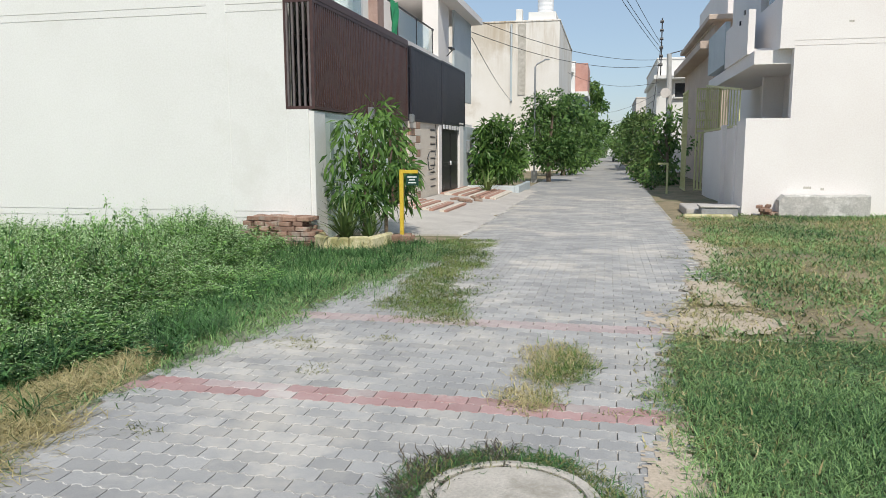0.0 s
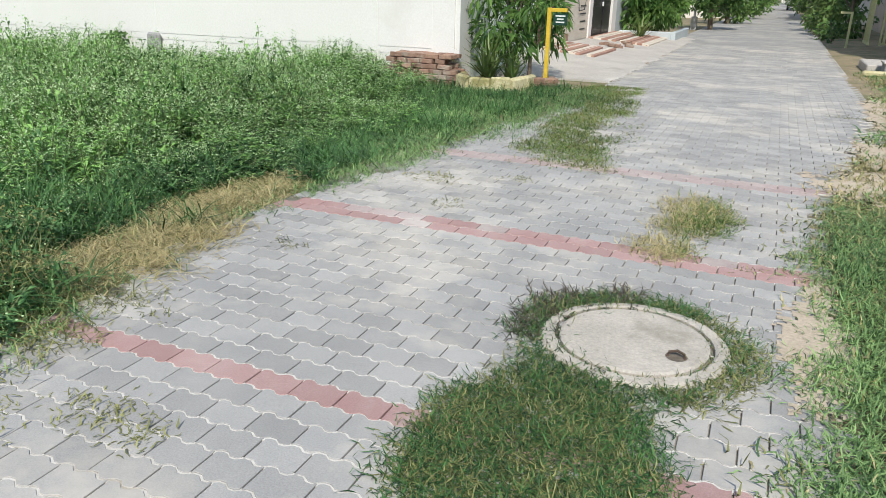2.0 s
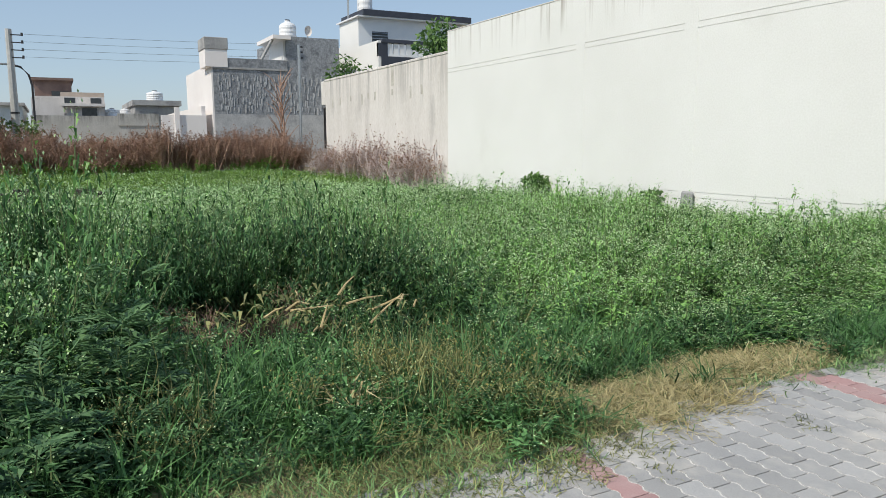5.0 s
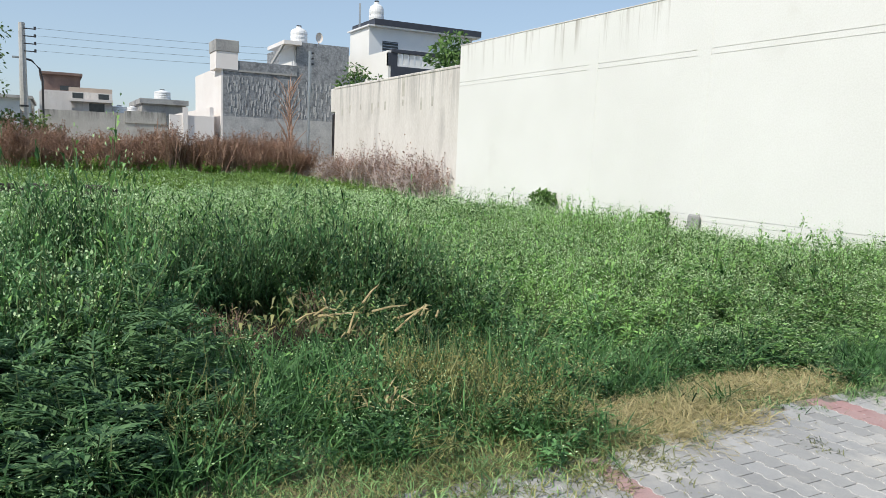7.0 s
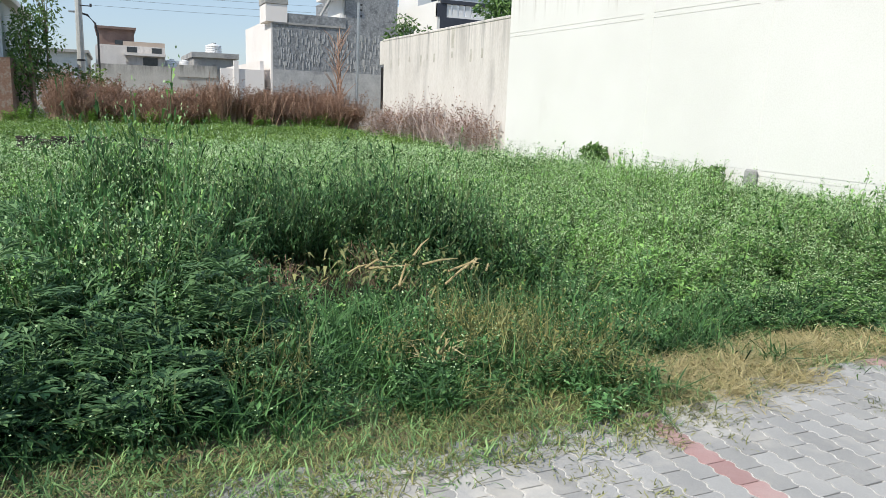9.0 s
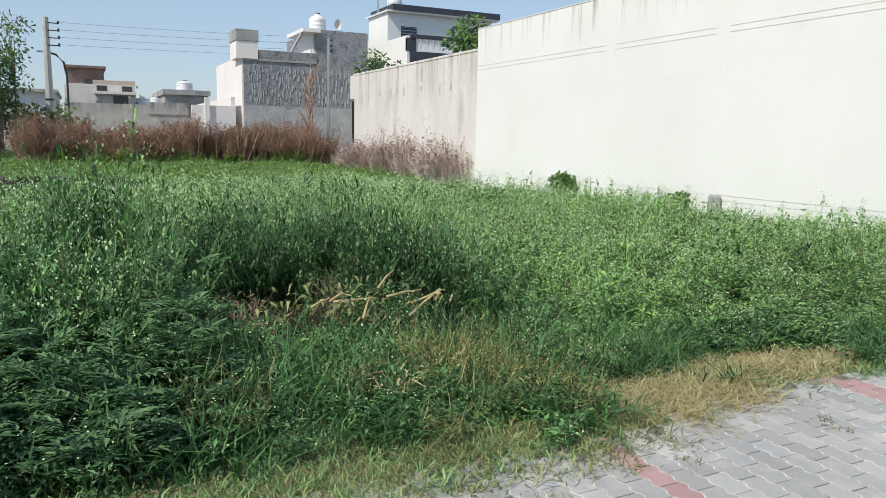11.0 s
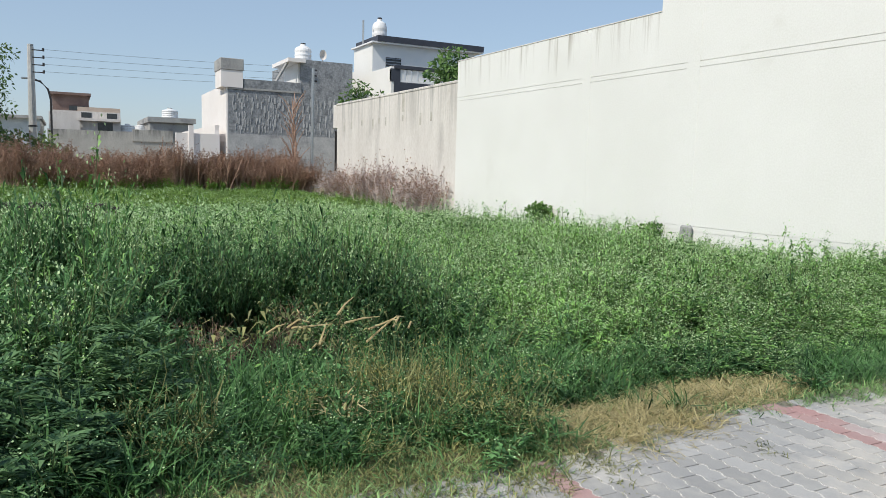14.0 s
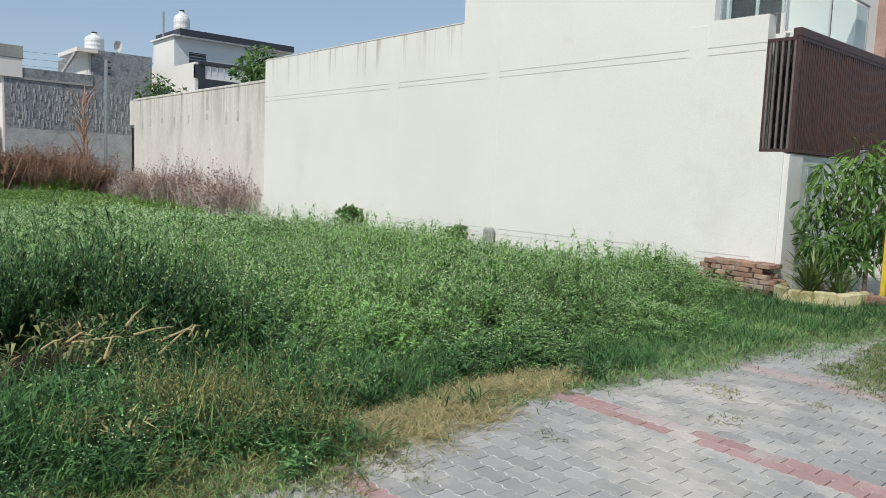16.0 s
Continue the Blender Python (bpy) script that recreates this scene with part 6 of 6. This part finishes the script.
def poles():
    p = thing("electric_pole", "tall concrete electric pole with four wires", "pole", (-56.6, -2.1, 0))
    part("shaft", tube([(0, 0, -0.4), (0, 0, 8.9)], [0.28, 0.19], 8), POLE, p)
    part("band", tube([(0, 0, 3.5), (0, 0, 3.62)], 0.27, 8), DARKMETAL, p)
    for i in range(4):
        arm = part("bracket", boxes((0.1, 0.2, 0.1, 0.75, 8.5 - i * 0.48, 8.56 - i * 0.48)), DARKMETAL, p)
        part("insulator", tube([(0.15, 0.75, 8.48 - i * 0.48), (0.15, 0.75, 8.68 - i * 0.48)], 0.07, 8), DARKMETAL, arm)
        cable("cable", (-56.45, -1.35, 8.6 - i * 0.48), (-52, 46, 10.4 - i * 0.4), 0.6, "thin overhead electric wire between poles", 0.009)
    lamp = thing("street_lamp", "curved steel street lamp beside the pole", "lamp", (-57.5, -1.0, 0))
    part("shaft", tube([(0, 0, -0.3), (0, 0, 5.4), (0, -0.15, 6.1), (0, -0.6, 6.6), (0, -1.2, 6.75)], 0.07, 8), DARKMETAL, lamp)
    part("head", boxes((-0.12, 0.12, -1.75, -1.15, 6.7, 6.82), bevel=0.03), STEEL, lamp)
    p = thing("steel_pole", "thin grey steel pole standing at the plot corner", "pole", (-41.9, 12.6, 0))
    part("shaft", tube([(0, 0, -0.4), (0.1, 0.05, 7.0)], 0.09, 8), STEEL, p)
    for z in (6.9, 6.6, 6.3):
        part("insulator", tube([(0.1, 0.05, z), (0.1, 0.25, z)], 0.06, 6), DARKMETAL, p)
    # lane poles
    p = thing("electric_pole", "leaning concrete electric pole with insulator rack", "pole", (3.2, 45, 0))
    part("shaft", tube([(0.25, 0, -0.4), (0.05, 0, 6.8)], [0.2, 0.13], 8), POLE, p)
    part("rack", boxes((-0.42, -0.36, -0.05, 0.05, 5.6, 8.8)), DARKMETAL, p)
    for i in range(6):
        part("insulator", tube([(-0.5, 0, 6.2 + i * 0.48), (-0.3, 0, 6.2 + i * 0.48)], 0.08, 8), DARKMETAL, p)
    part("stay", tube([(-0.4, 0, 7.5), (-0.9, 0, 2.0)], 0.02, 5), WIRE, p)
    part("stay", tube([(0.1, 0, 6.8), (0.9, 0, 7.0), (1.2, 0, 6.4)], 0.03, 5), WIRE, p)
    part("dish", tube([(-0.1, -0.2, 4.6), (-0.1, -0.28, 4.6)], 0.28, 16), GREYWALL, p)
    for i, (a, b, s) in enumerate((((2.9, 45, 7.0), (-2.2, 11, 7.6), 0.35), ((2.9, 45, 6.7), (-2.6, 11, 7.9), 0.3), ((2.9, 45, 6.5), (-4.8, 26, 6.0), 0.5), ((2.9, 45, 6.2), (-5.0, 26, 5.6), 0.6), ((2.9, 45, 7.2), (-1.9, 12, 8.2), 0.3), ((2.7, 45, 5.2), (-3.5, 60, 7.5), 0.6), ((3.0, 46, 4.8), (-3.0, 90, 6.0), 0.8), ((3.0, 46, 4.6), (-2.0, 95, 4.6), 0.8))):
        cable("cable", a, b, s, "sagging black cable over the lane", 0.012)
    cable("cable", (-4.6, 25.2, 5.2), (-6.4, 49.9, 4.6), 0.2, "thin cable along the house wall", 0.012)
    lamp = thing("street_lamp", "slim steel street lamp in the lane", "lamp", (-3.2, 33, 0))
    part("shaft", tube([(0, 0, -0.1), (0, 0, 5.0), (0.08, 0, 5.12), (0.42, 0, 5.28)], [0.05, 0.04, 0.035, 0.03], 8), STEEL, lamp)
    part("head", boxes((0.36, 0.62, -0.06, 0.06, 5.27, 5.33), bevel=0.015), STEEL, lamp)
    part("foot", boxes((-0.12, 0.12, -0.12, 0.12, -0.1, 0.5), bevel=0.02), POLE, lamp)


poles()


# ---- trees and shrubs ----
def crown_mesh(name, clumps, per, length, width, mat, droop=0.3):
    """Leaves in uneven clumps: each clump is (x, y, z, radius)."""
    vs = []
    for cx, cy, cz, r in clumps:
        n = int(per * (r / 0.6) ** 2)
        d = rng.normal(size=(n, 3))
        d /= np.linalg.norm(d, axis=1)[:, None]
        rad = r * rng.uniform(0.35, 1.08, n) ** 0.6
        p = np.array((cx, cy, cz)) + d * rad[:, None] * np.array((1, 1, 0.85))
        g = d * 0.7 + rng.normal(size=(n, 3)) * 0.6
        g[:, 2] -= droop
        g /= np.linalg.norm(g, axis=1)[:, None]
        s = np.cross(g, rng.normal(size=(n, 3)))
        s /= np.linalg.norm(s, axis=1)[:, None]
        ln = length * rng.uniform(0.6, 1.3, n)[:, None]
        w = width * rng.uniform(0.7, 1.3, n)[:, None]
        mid = p + g * ln * 0.5
        tip = p + g * ln + np.array((0, 0, -0.25)) * ln * droop
        vs.append(np.stack([p, mid + s * w / 2, tip, mid - s * w / 2], 1).reshape(-1, 3))
    v = np.concatenate(vs)
    f = np.arange(len(v)).reshape(-1, 4)
    b = Batch()
    b.add(v, f, np.zeros(len(f)))
    return b.mesh(name, [mat])


LEAF_MANGO = leafy("mango_leaf", (0.030, 0.085, 0.020), (0.190, 0.330, 0.085), 0.35, 0.2)
LEAF_TREE = leafy("tree_leaf", (0.028, 0.080, 0.022), (0.190, 0.320, 0.090), 0.4, 0.2)
LEAF_PALE = leafy("pale_tree_leaf", (0.060, 0.120, 0.035), (0.190, 0.270, 0.090), 0.45, 0.25)
LEAF_SPIKE = leafy("spiky_leaf", (0.070, 0.130, 0.035), (0.260, 0.330, 0.120), 0.4, 0.15)


def tree(name, at, height, spread, clumps, per, leaf, mat, label, category="tree", trunk=0.07, stems=1, seed=1, low=0.35, droop=0.3):
    rr = random.Random(seed)
    t = thing(name, label, category, at)
    cl = []
    limb_to = []
    for i in range(clumps):
        a, q = rr.uniform(0, 2 * math.pi), rr.uniform(0.0, 1.0) ** 0.6
        u = rr.uniform(low, 1.0)
        env = math.sin(math.pi * min(1, (u - low) / (1.02 - low) * 0.75 + 0.22)) ** 0.7
        p = (spread * q * env * math.cos(a), spread * q * env * math.sin(a), height * u * 0.92)
        cl.append((*p, spread * rr.uniform(0.28, 0.50)))
        limb_to.append(p)
    bm = bmesh.new()
    for s in range(stems):
        o = (rr.uniform(-0.1, 0.1) * (stems > 1) * 2, rr.uniform(-0.1, 0.1) * (stems > 1) * 2)
        rod(bm, [(o[0], o[1], -0.15), (o[0] + rr.uniform(-0.05, 0.05), o[1], height * 0.3), (o[0] * 2 + rr.uniform(-0.1, 0.1), o[1] * 2, height * 0.8)], [trunk * 1.2, trunk, trunk * 0.3], 7)
    part("trunk", bm, BARK, t)
    for i, p in enumerate(limb_to[:6]):
        z0 = max(p[2] * 0.55, height * 0.2)
        part("limb", tube([(0, 0, z0), (p[0] * 0.5, p[1] * 0.5, (z0 + p[2]) / 2), p], [trunk * 0.5, trunk * 0.35, trunk * 0.12], 5), BARK, t)
    ob = new("crown", crown_mesh("crown", cl, per, leaf[0], leaf[1], mat, droop))
    ob.parent = t
    return t


def spiky(at, size=0.5, blades=34):
    w = Plant()
    for i in range(blades):
        w.blade((R.gauss(0, 0.04), R.gauss(0, 0.04), 0), rdir(30, 85), size * R.uniform(0.7, 1.15), 0.035 * size / 0.5, R.uniform(0.2, 0.7), 0)
    b = Batch()
    b.add(*w.arrays())
    t = thing("spiky_plant", "clump of long strap-leaved plant in the planter", "plant", at, group="spiky plants")
    ob = new("leaves", b.mesh("leaves", [LEAF_SPIKE]))
    ob.parent = t
    return t


tree("mango_sapling", (-3.85, 11.95, 0.05), 2.2, 0.70, 34, 210, (0.22, 0.052), LEAF_MANGO, "young mango tree with long drooping glossy leaves", "tree", 0.03, 2, 5, 0.28, 0.8)
spiky((-3.98, 10.85, 0.08), 0.78, 60)
spiky((-3.62, 10.92, 0.08), 0.55, 40)
tree("shrub", (-3.75, 25.2, 0.0), 2.5, 0.95, 38, 260, (0.26, 0.08), LEAF_MANGO, "leafy green shrub in the planter by the black gate", "shrub", 0.05, 2, 8, 0.2, 0.6)
spiky((-3.7, 22.9, 0.1), 0.75, 34)
solid("planter_kerb", boxes((-4.5, -2.95, 23.9, 24.05, -0.1, 0.28), (-2.95, -2.8, 23.9, 27.5, -0.1, 0.28), bevel=0.02), PALEBLUE, "low painted kerb round the shrub bed", "kerb")
tree("tree", (-2.7, 33.4, 0), 3.9, 1.25, 34, 260, (0.20, 0.085), LEAF_TREE, "dark green street tree with a dense crown", "tree", 0.09, 2, 12, 0.25)
for i, (x, y, hh, sp) in enumerate(((-2.4, 41, 4.2, 1.5), (-2.3, 50, 4.8, 1.6), (-2.2, 60, 4.6, 1.6), (-2.4, 73, 5.0, 1.7), (-2.2, 90, 5.5, 2.0), (-2.1, 112, 5.5, 2.2), (-1.8, 135, 6, 2.4))):
    tree("tree", (x, y, 0), hh, sp, 24, 80, (0.32, 0.14), LEAF_TREE, "dark green street tree along the lane", "tree", 0.1, 1, 20 + i, 0.12)
tree("tree", (-2.0, 84, 0), 9.0, 1.9, 24, 45, (0.5, 0.25), LEAF_TREE, "tall dark tree behind the balcony house", "tree", 0.14, 1, 40, 0.35)
for i, (x, y, hh, sp) in enumerate(((2.3, 31, 3.0, 0.9), (1.9, 35, 3.1, 1.0), (1.9, 42, 3.5, 1.1), (1.7, 52, 3.8, 1.3), (2.0, 64, 4.2, 1.4), (2.0, 80, 4.5, 1.6), (2.2, 104, 5, 2.0), (2.4, 130, 5.5, 2.4))):
    tree("tree", (x, y, 0), hh, sp, 24, 110, (0.26, 0.10), LEAF_PALE if i in (1, 2, 4) else LEAF_TREE, "leafy street tree before the houses", "tree", 0.07, 1, 60 + i, 0.1)
for x, y, hh in ((1.5, 29, 0.6), (1.35, 33, 0.8), (1.6, 27.5, 0.5), (1.4, 38, 0.9)):
    tree("shrub", (x, y, 0), hh, hh * 0.5, 10, 420, (0.16, 0.06), LEAF_TREE, "low shrub at the edge of the lane", "shrub", 0.02, 1, int(y), 0.15)
for i, (x, y, hh, sp) in enumerate(((-15.9, 10.9, 0.74, 0.42), (-11.75, 11.0, 0.56, 0.30))):
    tree("shrub", (x, y, -0.15), hh, sp, 12, 900, (0.13, 0.07), LEAF_TREE, "small leafy shrub at the foot of the white wall", "shrub", 0.015, 1, 80 + i, 0.3)
tree("tree", (-50, -4.4, 0), 6.2, 2.1, 34, 60, (0.26, 0.11), LEAF_TREE, "ragged tree with dry branches beside the far road", "tree", 0.13, 3, 90, 0.12)
tree("tree", (-50.5, -3.7, 0), 8.6, 1.3, 12, 34, (0.26, 0.11), LEAF_PALE, "thin sparse tree standing above the ragged one", "tree", 0.06, 1, 91, 0.75)
tree("shrub", (-54, -1.2, 0), 3.0, 1.3, 16, 40, (0.35, 0.18), LEAF_PALE, "pale green bush around the electric pole", "shrub", 0.06, 1, 92, 0.12)
tree("shrub", (-57, -2.8, 0), 3.4, 1.2, 14, 36, (0.35, 0.18), LEAF_TREE, "dark green bush around the electric pole", "shrub", 0.06, 1, 93, 0.12)
tree("shrub", (-14.5, -3.35, -0.1), 1.5, 0.9, 16, 90, (0.14, 0.07), LEAF_TREE, "dense green bush at the edge of the plot", "shrub", 0.03, 2, 94, 0.1)
tree("tree", (-35.5, 13.2, 0), 6.0, 1.0, 14, 110, (0.26, 0.10), LEAF_TREE, "green tree showing over the corner of the weathered wall", "tree", 0.06, 1, 95, 0.72)
tree("tree", (-27.2, 14.0, 0), 6.5, 1.25, 16, 110, (0.26, 0.10), LEAF_TREE, "leafy tree showing over the weathered wall", "tree", 0.08, 1, 97, 0.70)
tree("tree", (-14.2, 14.5, 4.0), 2.6, 0.7, 6, 24, (0.3, 0.12), LEAF_TREE, "potted tree showing over the roof parapet", "tree", 0.04, 1, 98, 0.4)


def dry_growth():
    bush = [twig_bush(2.2, 20, 20) for i in range(5)]
    s = spots_in(620, -46, -39.0, -3.0, 12.2, lambda x, y: 0.12 + 0.88 * smooth(0.42, 0.56, 0.5 + 0.5 * noise.noise(Vector((x * 0.55, y * 0.55, 3)))), (0.75, 1.1), lambda x, y: 0.86 + 0.45 * noise.noise(Vector((x * 0.5, y * 0.5, 1))) + 0.2 * noise.noise(Vector((x * 1.7, y * 1.7, 1))), 0.06)
    scatter("dry_bushes", bush, s, [TWIG_LEAF, TWIG], "reddish brown dried bushes along the end of the plot", "bushes")
    pale = [twig_bush(1.4, 14, 6) for i in range(4)]
    s = spots_in(70, -33, -21.6, 10.5, 11.2, lambda x, y: 1.0, (0.7, 1.15), None, 0.08)
    scatter("dry_stalks", pale, s, [TWIG_LEAF, PALE_TWIG], "pale dry stalks standing against the weathered wall", "stalks")
    t = thing("bare_tree", "thin reddish bare tree at the end of the plot", "tree", (-43.2, 11.9, 0))
    bm = tube([(0, 0, -0.2), (0.1, 0.1, 2.6), (0.0, -0.1, 5.4)], [0.1, 0.07, 0.02], 6)
    part("trunk", bm, TWIG, t)
    for i in range(34):
        z = R.uniform(1.2, 5.0)
        d = rdir(40, 75) * R.uniform(0.8, 1.9)
        part("limb", tube([(0, 0, z), (d.x * 0.5, d.y * 0.5, z + d.z * 0.6), (d.x, d.y, z + d.z)], [0.035, 0.025, 0.01], 5), TWIG, t)
    tallw = [weed(0.95, 3, 16, 0.09, 0.03, 10, 0.12) for i in range(4)]
    s = spots_in(110, -21, -6.2, 10.2, 11.15, lambda x, y: 0.75, (0.45, 0.85))
    scatter("tall_weeds", tallw, s, [LEAF_WEED, STALK, FLOWER], "tall thin weeds standing against the white wall", "weeds")
    green = [weed(0.8, 6, 22, 0.14, 0.06, 0) for i in range(3)]
    s = spots_in(130, -40.5, -38.5, -5, 11, lambda x, y: 0.8, (0.8, 1.3))
    scatter("low_weeds", green, s, [LEAF_FAR, STALK, FLOWER], "green undergrowth before the dry bushes", "weeds")


dry_growth()


def cut_stalks():
    """Dried cut stalks lying in the hollow."""
    h = thing("cut_stalks", "heap of dried yellow stalks lying in the hollow", "stalks", (-5.22, 1.45, 0.12))
    straw_mat = surface("dry_stalk", (0.40, 0.31, 0.15), (0.56, 0.46, 0.26), 0.9, 8, 40, 0.2)
    for i in range(17):
        a = R.uniform(0, math.pi)
        p = Vector((R.gauss(0, 0.20), R.gauss(0, 0.32), R.uniform(0.0, 0.20)))
        d = Vector((math.cos(a) * 0.5, math.sin(a), R.uniform(-0.1, 0.6))) * R.uniform(0.15, 0.38)
        m = p + d * 0.5 + Vector((0, 0, R.uniform(-0.02, 0.05)))
        part("stalk", tube([p, m, p + d], [0.010, 0.008, 0.003], 5), straw_mat, h)
    w = Plant()
    for i in range(170):
        w.leaf((R.gauss(0, 0.25), R.gauss(0, 0.42), R.uniform(0.02, 0.28)), rdir(-30, 60), R.uniform(0.06, 0.16), R.uniform(0.015, 0.035), 0, 0.5)
    b = Batch()
    b.add(*w.arrays())
    ob = new("dry_leaves", b.mesh("dry_leaves", [GRASS_OLIVE]))
    ob.parent = h
    tagged(ob, kind="stuff")
    t = thing("dry_tuft", "withered straw-coloured clump in the grass", "plant", (-3.55, 1.2, 0.1))
    w = Plant()
    for i in range(36):
        w.blade((R.gauss(0, 0.04), R.gauss(0, 0.04), 0), rdir(5, 70), R.uniform(0.12, 0.26), 0.016, R.uniform(0.3, 0.9), 0)
    b = Batch()
    b.add(*w.arrays())
    ob = new("leaves", b.mesh("leaves", [GRASS_DRY]))
    ob.parent = t


cut_stalks()


def hollow_twigs():
    bush = [twig_bush(0.55, 5, 3) for i in range(3)]
    s = spots_in(34, -6.6, -5.2, 0.2, 1.9, lambda x, y: 0.7, (0.35, 0.6))
    s[:, 4] *= 0.8
    scatter("dead_twigs", bush, s, [GRASS_OLIVE, TWIG], "bare brown twigs standing in the dark hollow", "twigs")


hollow_twigs()


def hollow_shade():
    # A near-black sheet on the hollow floor stands in for deep shade.
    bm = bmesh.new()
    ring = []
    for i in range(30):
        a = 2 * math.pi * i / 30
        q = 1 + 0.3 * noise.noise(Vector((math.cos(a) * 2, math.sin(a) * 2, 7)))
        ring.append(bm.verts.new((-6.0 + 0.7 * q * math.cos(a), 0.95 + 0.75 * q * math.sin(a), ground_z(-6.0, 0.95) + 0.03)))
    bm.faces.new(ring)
    mat = surface("floor_shade", (0.018, 0.016, 0.012), (0.040, 0.033, 0.022), 1.0, 9, 50, 0.8, dist=0.03)
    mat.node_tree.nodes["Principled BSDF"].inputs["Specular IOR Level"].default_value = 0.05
    solid("hollow_shade", bm, mat, "near-black sheet on the hollow floor in place of its shade", "litter", kind="structure")


hollow_shade()


def sand_patches():
    """Drifts of sand with ragged, broken edges, as thin as a few millimetres."""
    for cx, cy, rx, ry in ((0.36, 3.2, 0.17, 0.75), (0.98, 6.5, 0.62, 0.62), (1.10, 7.9, 0.30, 0.9), (1.45, 10.6, 0.32, 2.2)):
        bm = bmesh.new()
        st = 0.022
        nx, ny = int(rx * 1.4 / st), int(ry * 1.4 / st)
        verts = {}
        def vert(i, j):
            if (i, j) not in verts:
                x, y = cx + i * st, cy + j * st
                verts[i, j] = bm.verts.new((x + 0.008 * noise.noise(Vector((x * 40, y * 40, 1))), y + 0.008 * noise.noise(Vector((x * 40, y * 40, 7))), 0.0035 + 0.002 * noise.noise(Vector((x * 6, y * 6, 2)))))
            return verts[i, j]
        for i in range(-nx, nx):
            for j in range(-ny, ny):
                x, y = cx + i * st, cy + j * st
                d = blob(x, y, cx, cy, rx, ry) + 0.75 * noise.noise(Vector((x * 4, y * 4, 5))) + 0.4 * noise.noise(Vector((x * 14, y * 14, 3))) + 0.3 * noise.noise(Vector((x * 36, y * 36, 3)))
                if d < 0.72:
                    bm.faces.new((vert(i, j), vert(i + 1, j), vert(i + 1, j + 1), vert(i, j + 1)))
        solid("sand", bm, SAND, "thin drift of pale sand over the pavers", "sand", kind="structure")


sand_patches()

# ---- paving and plants ----
lay_pavers()
manhole()
plot_plants()
right_plants()
lane_plants()
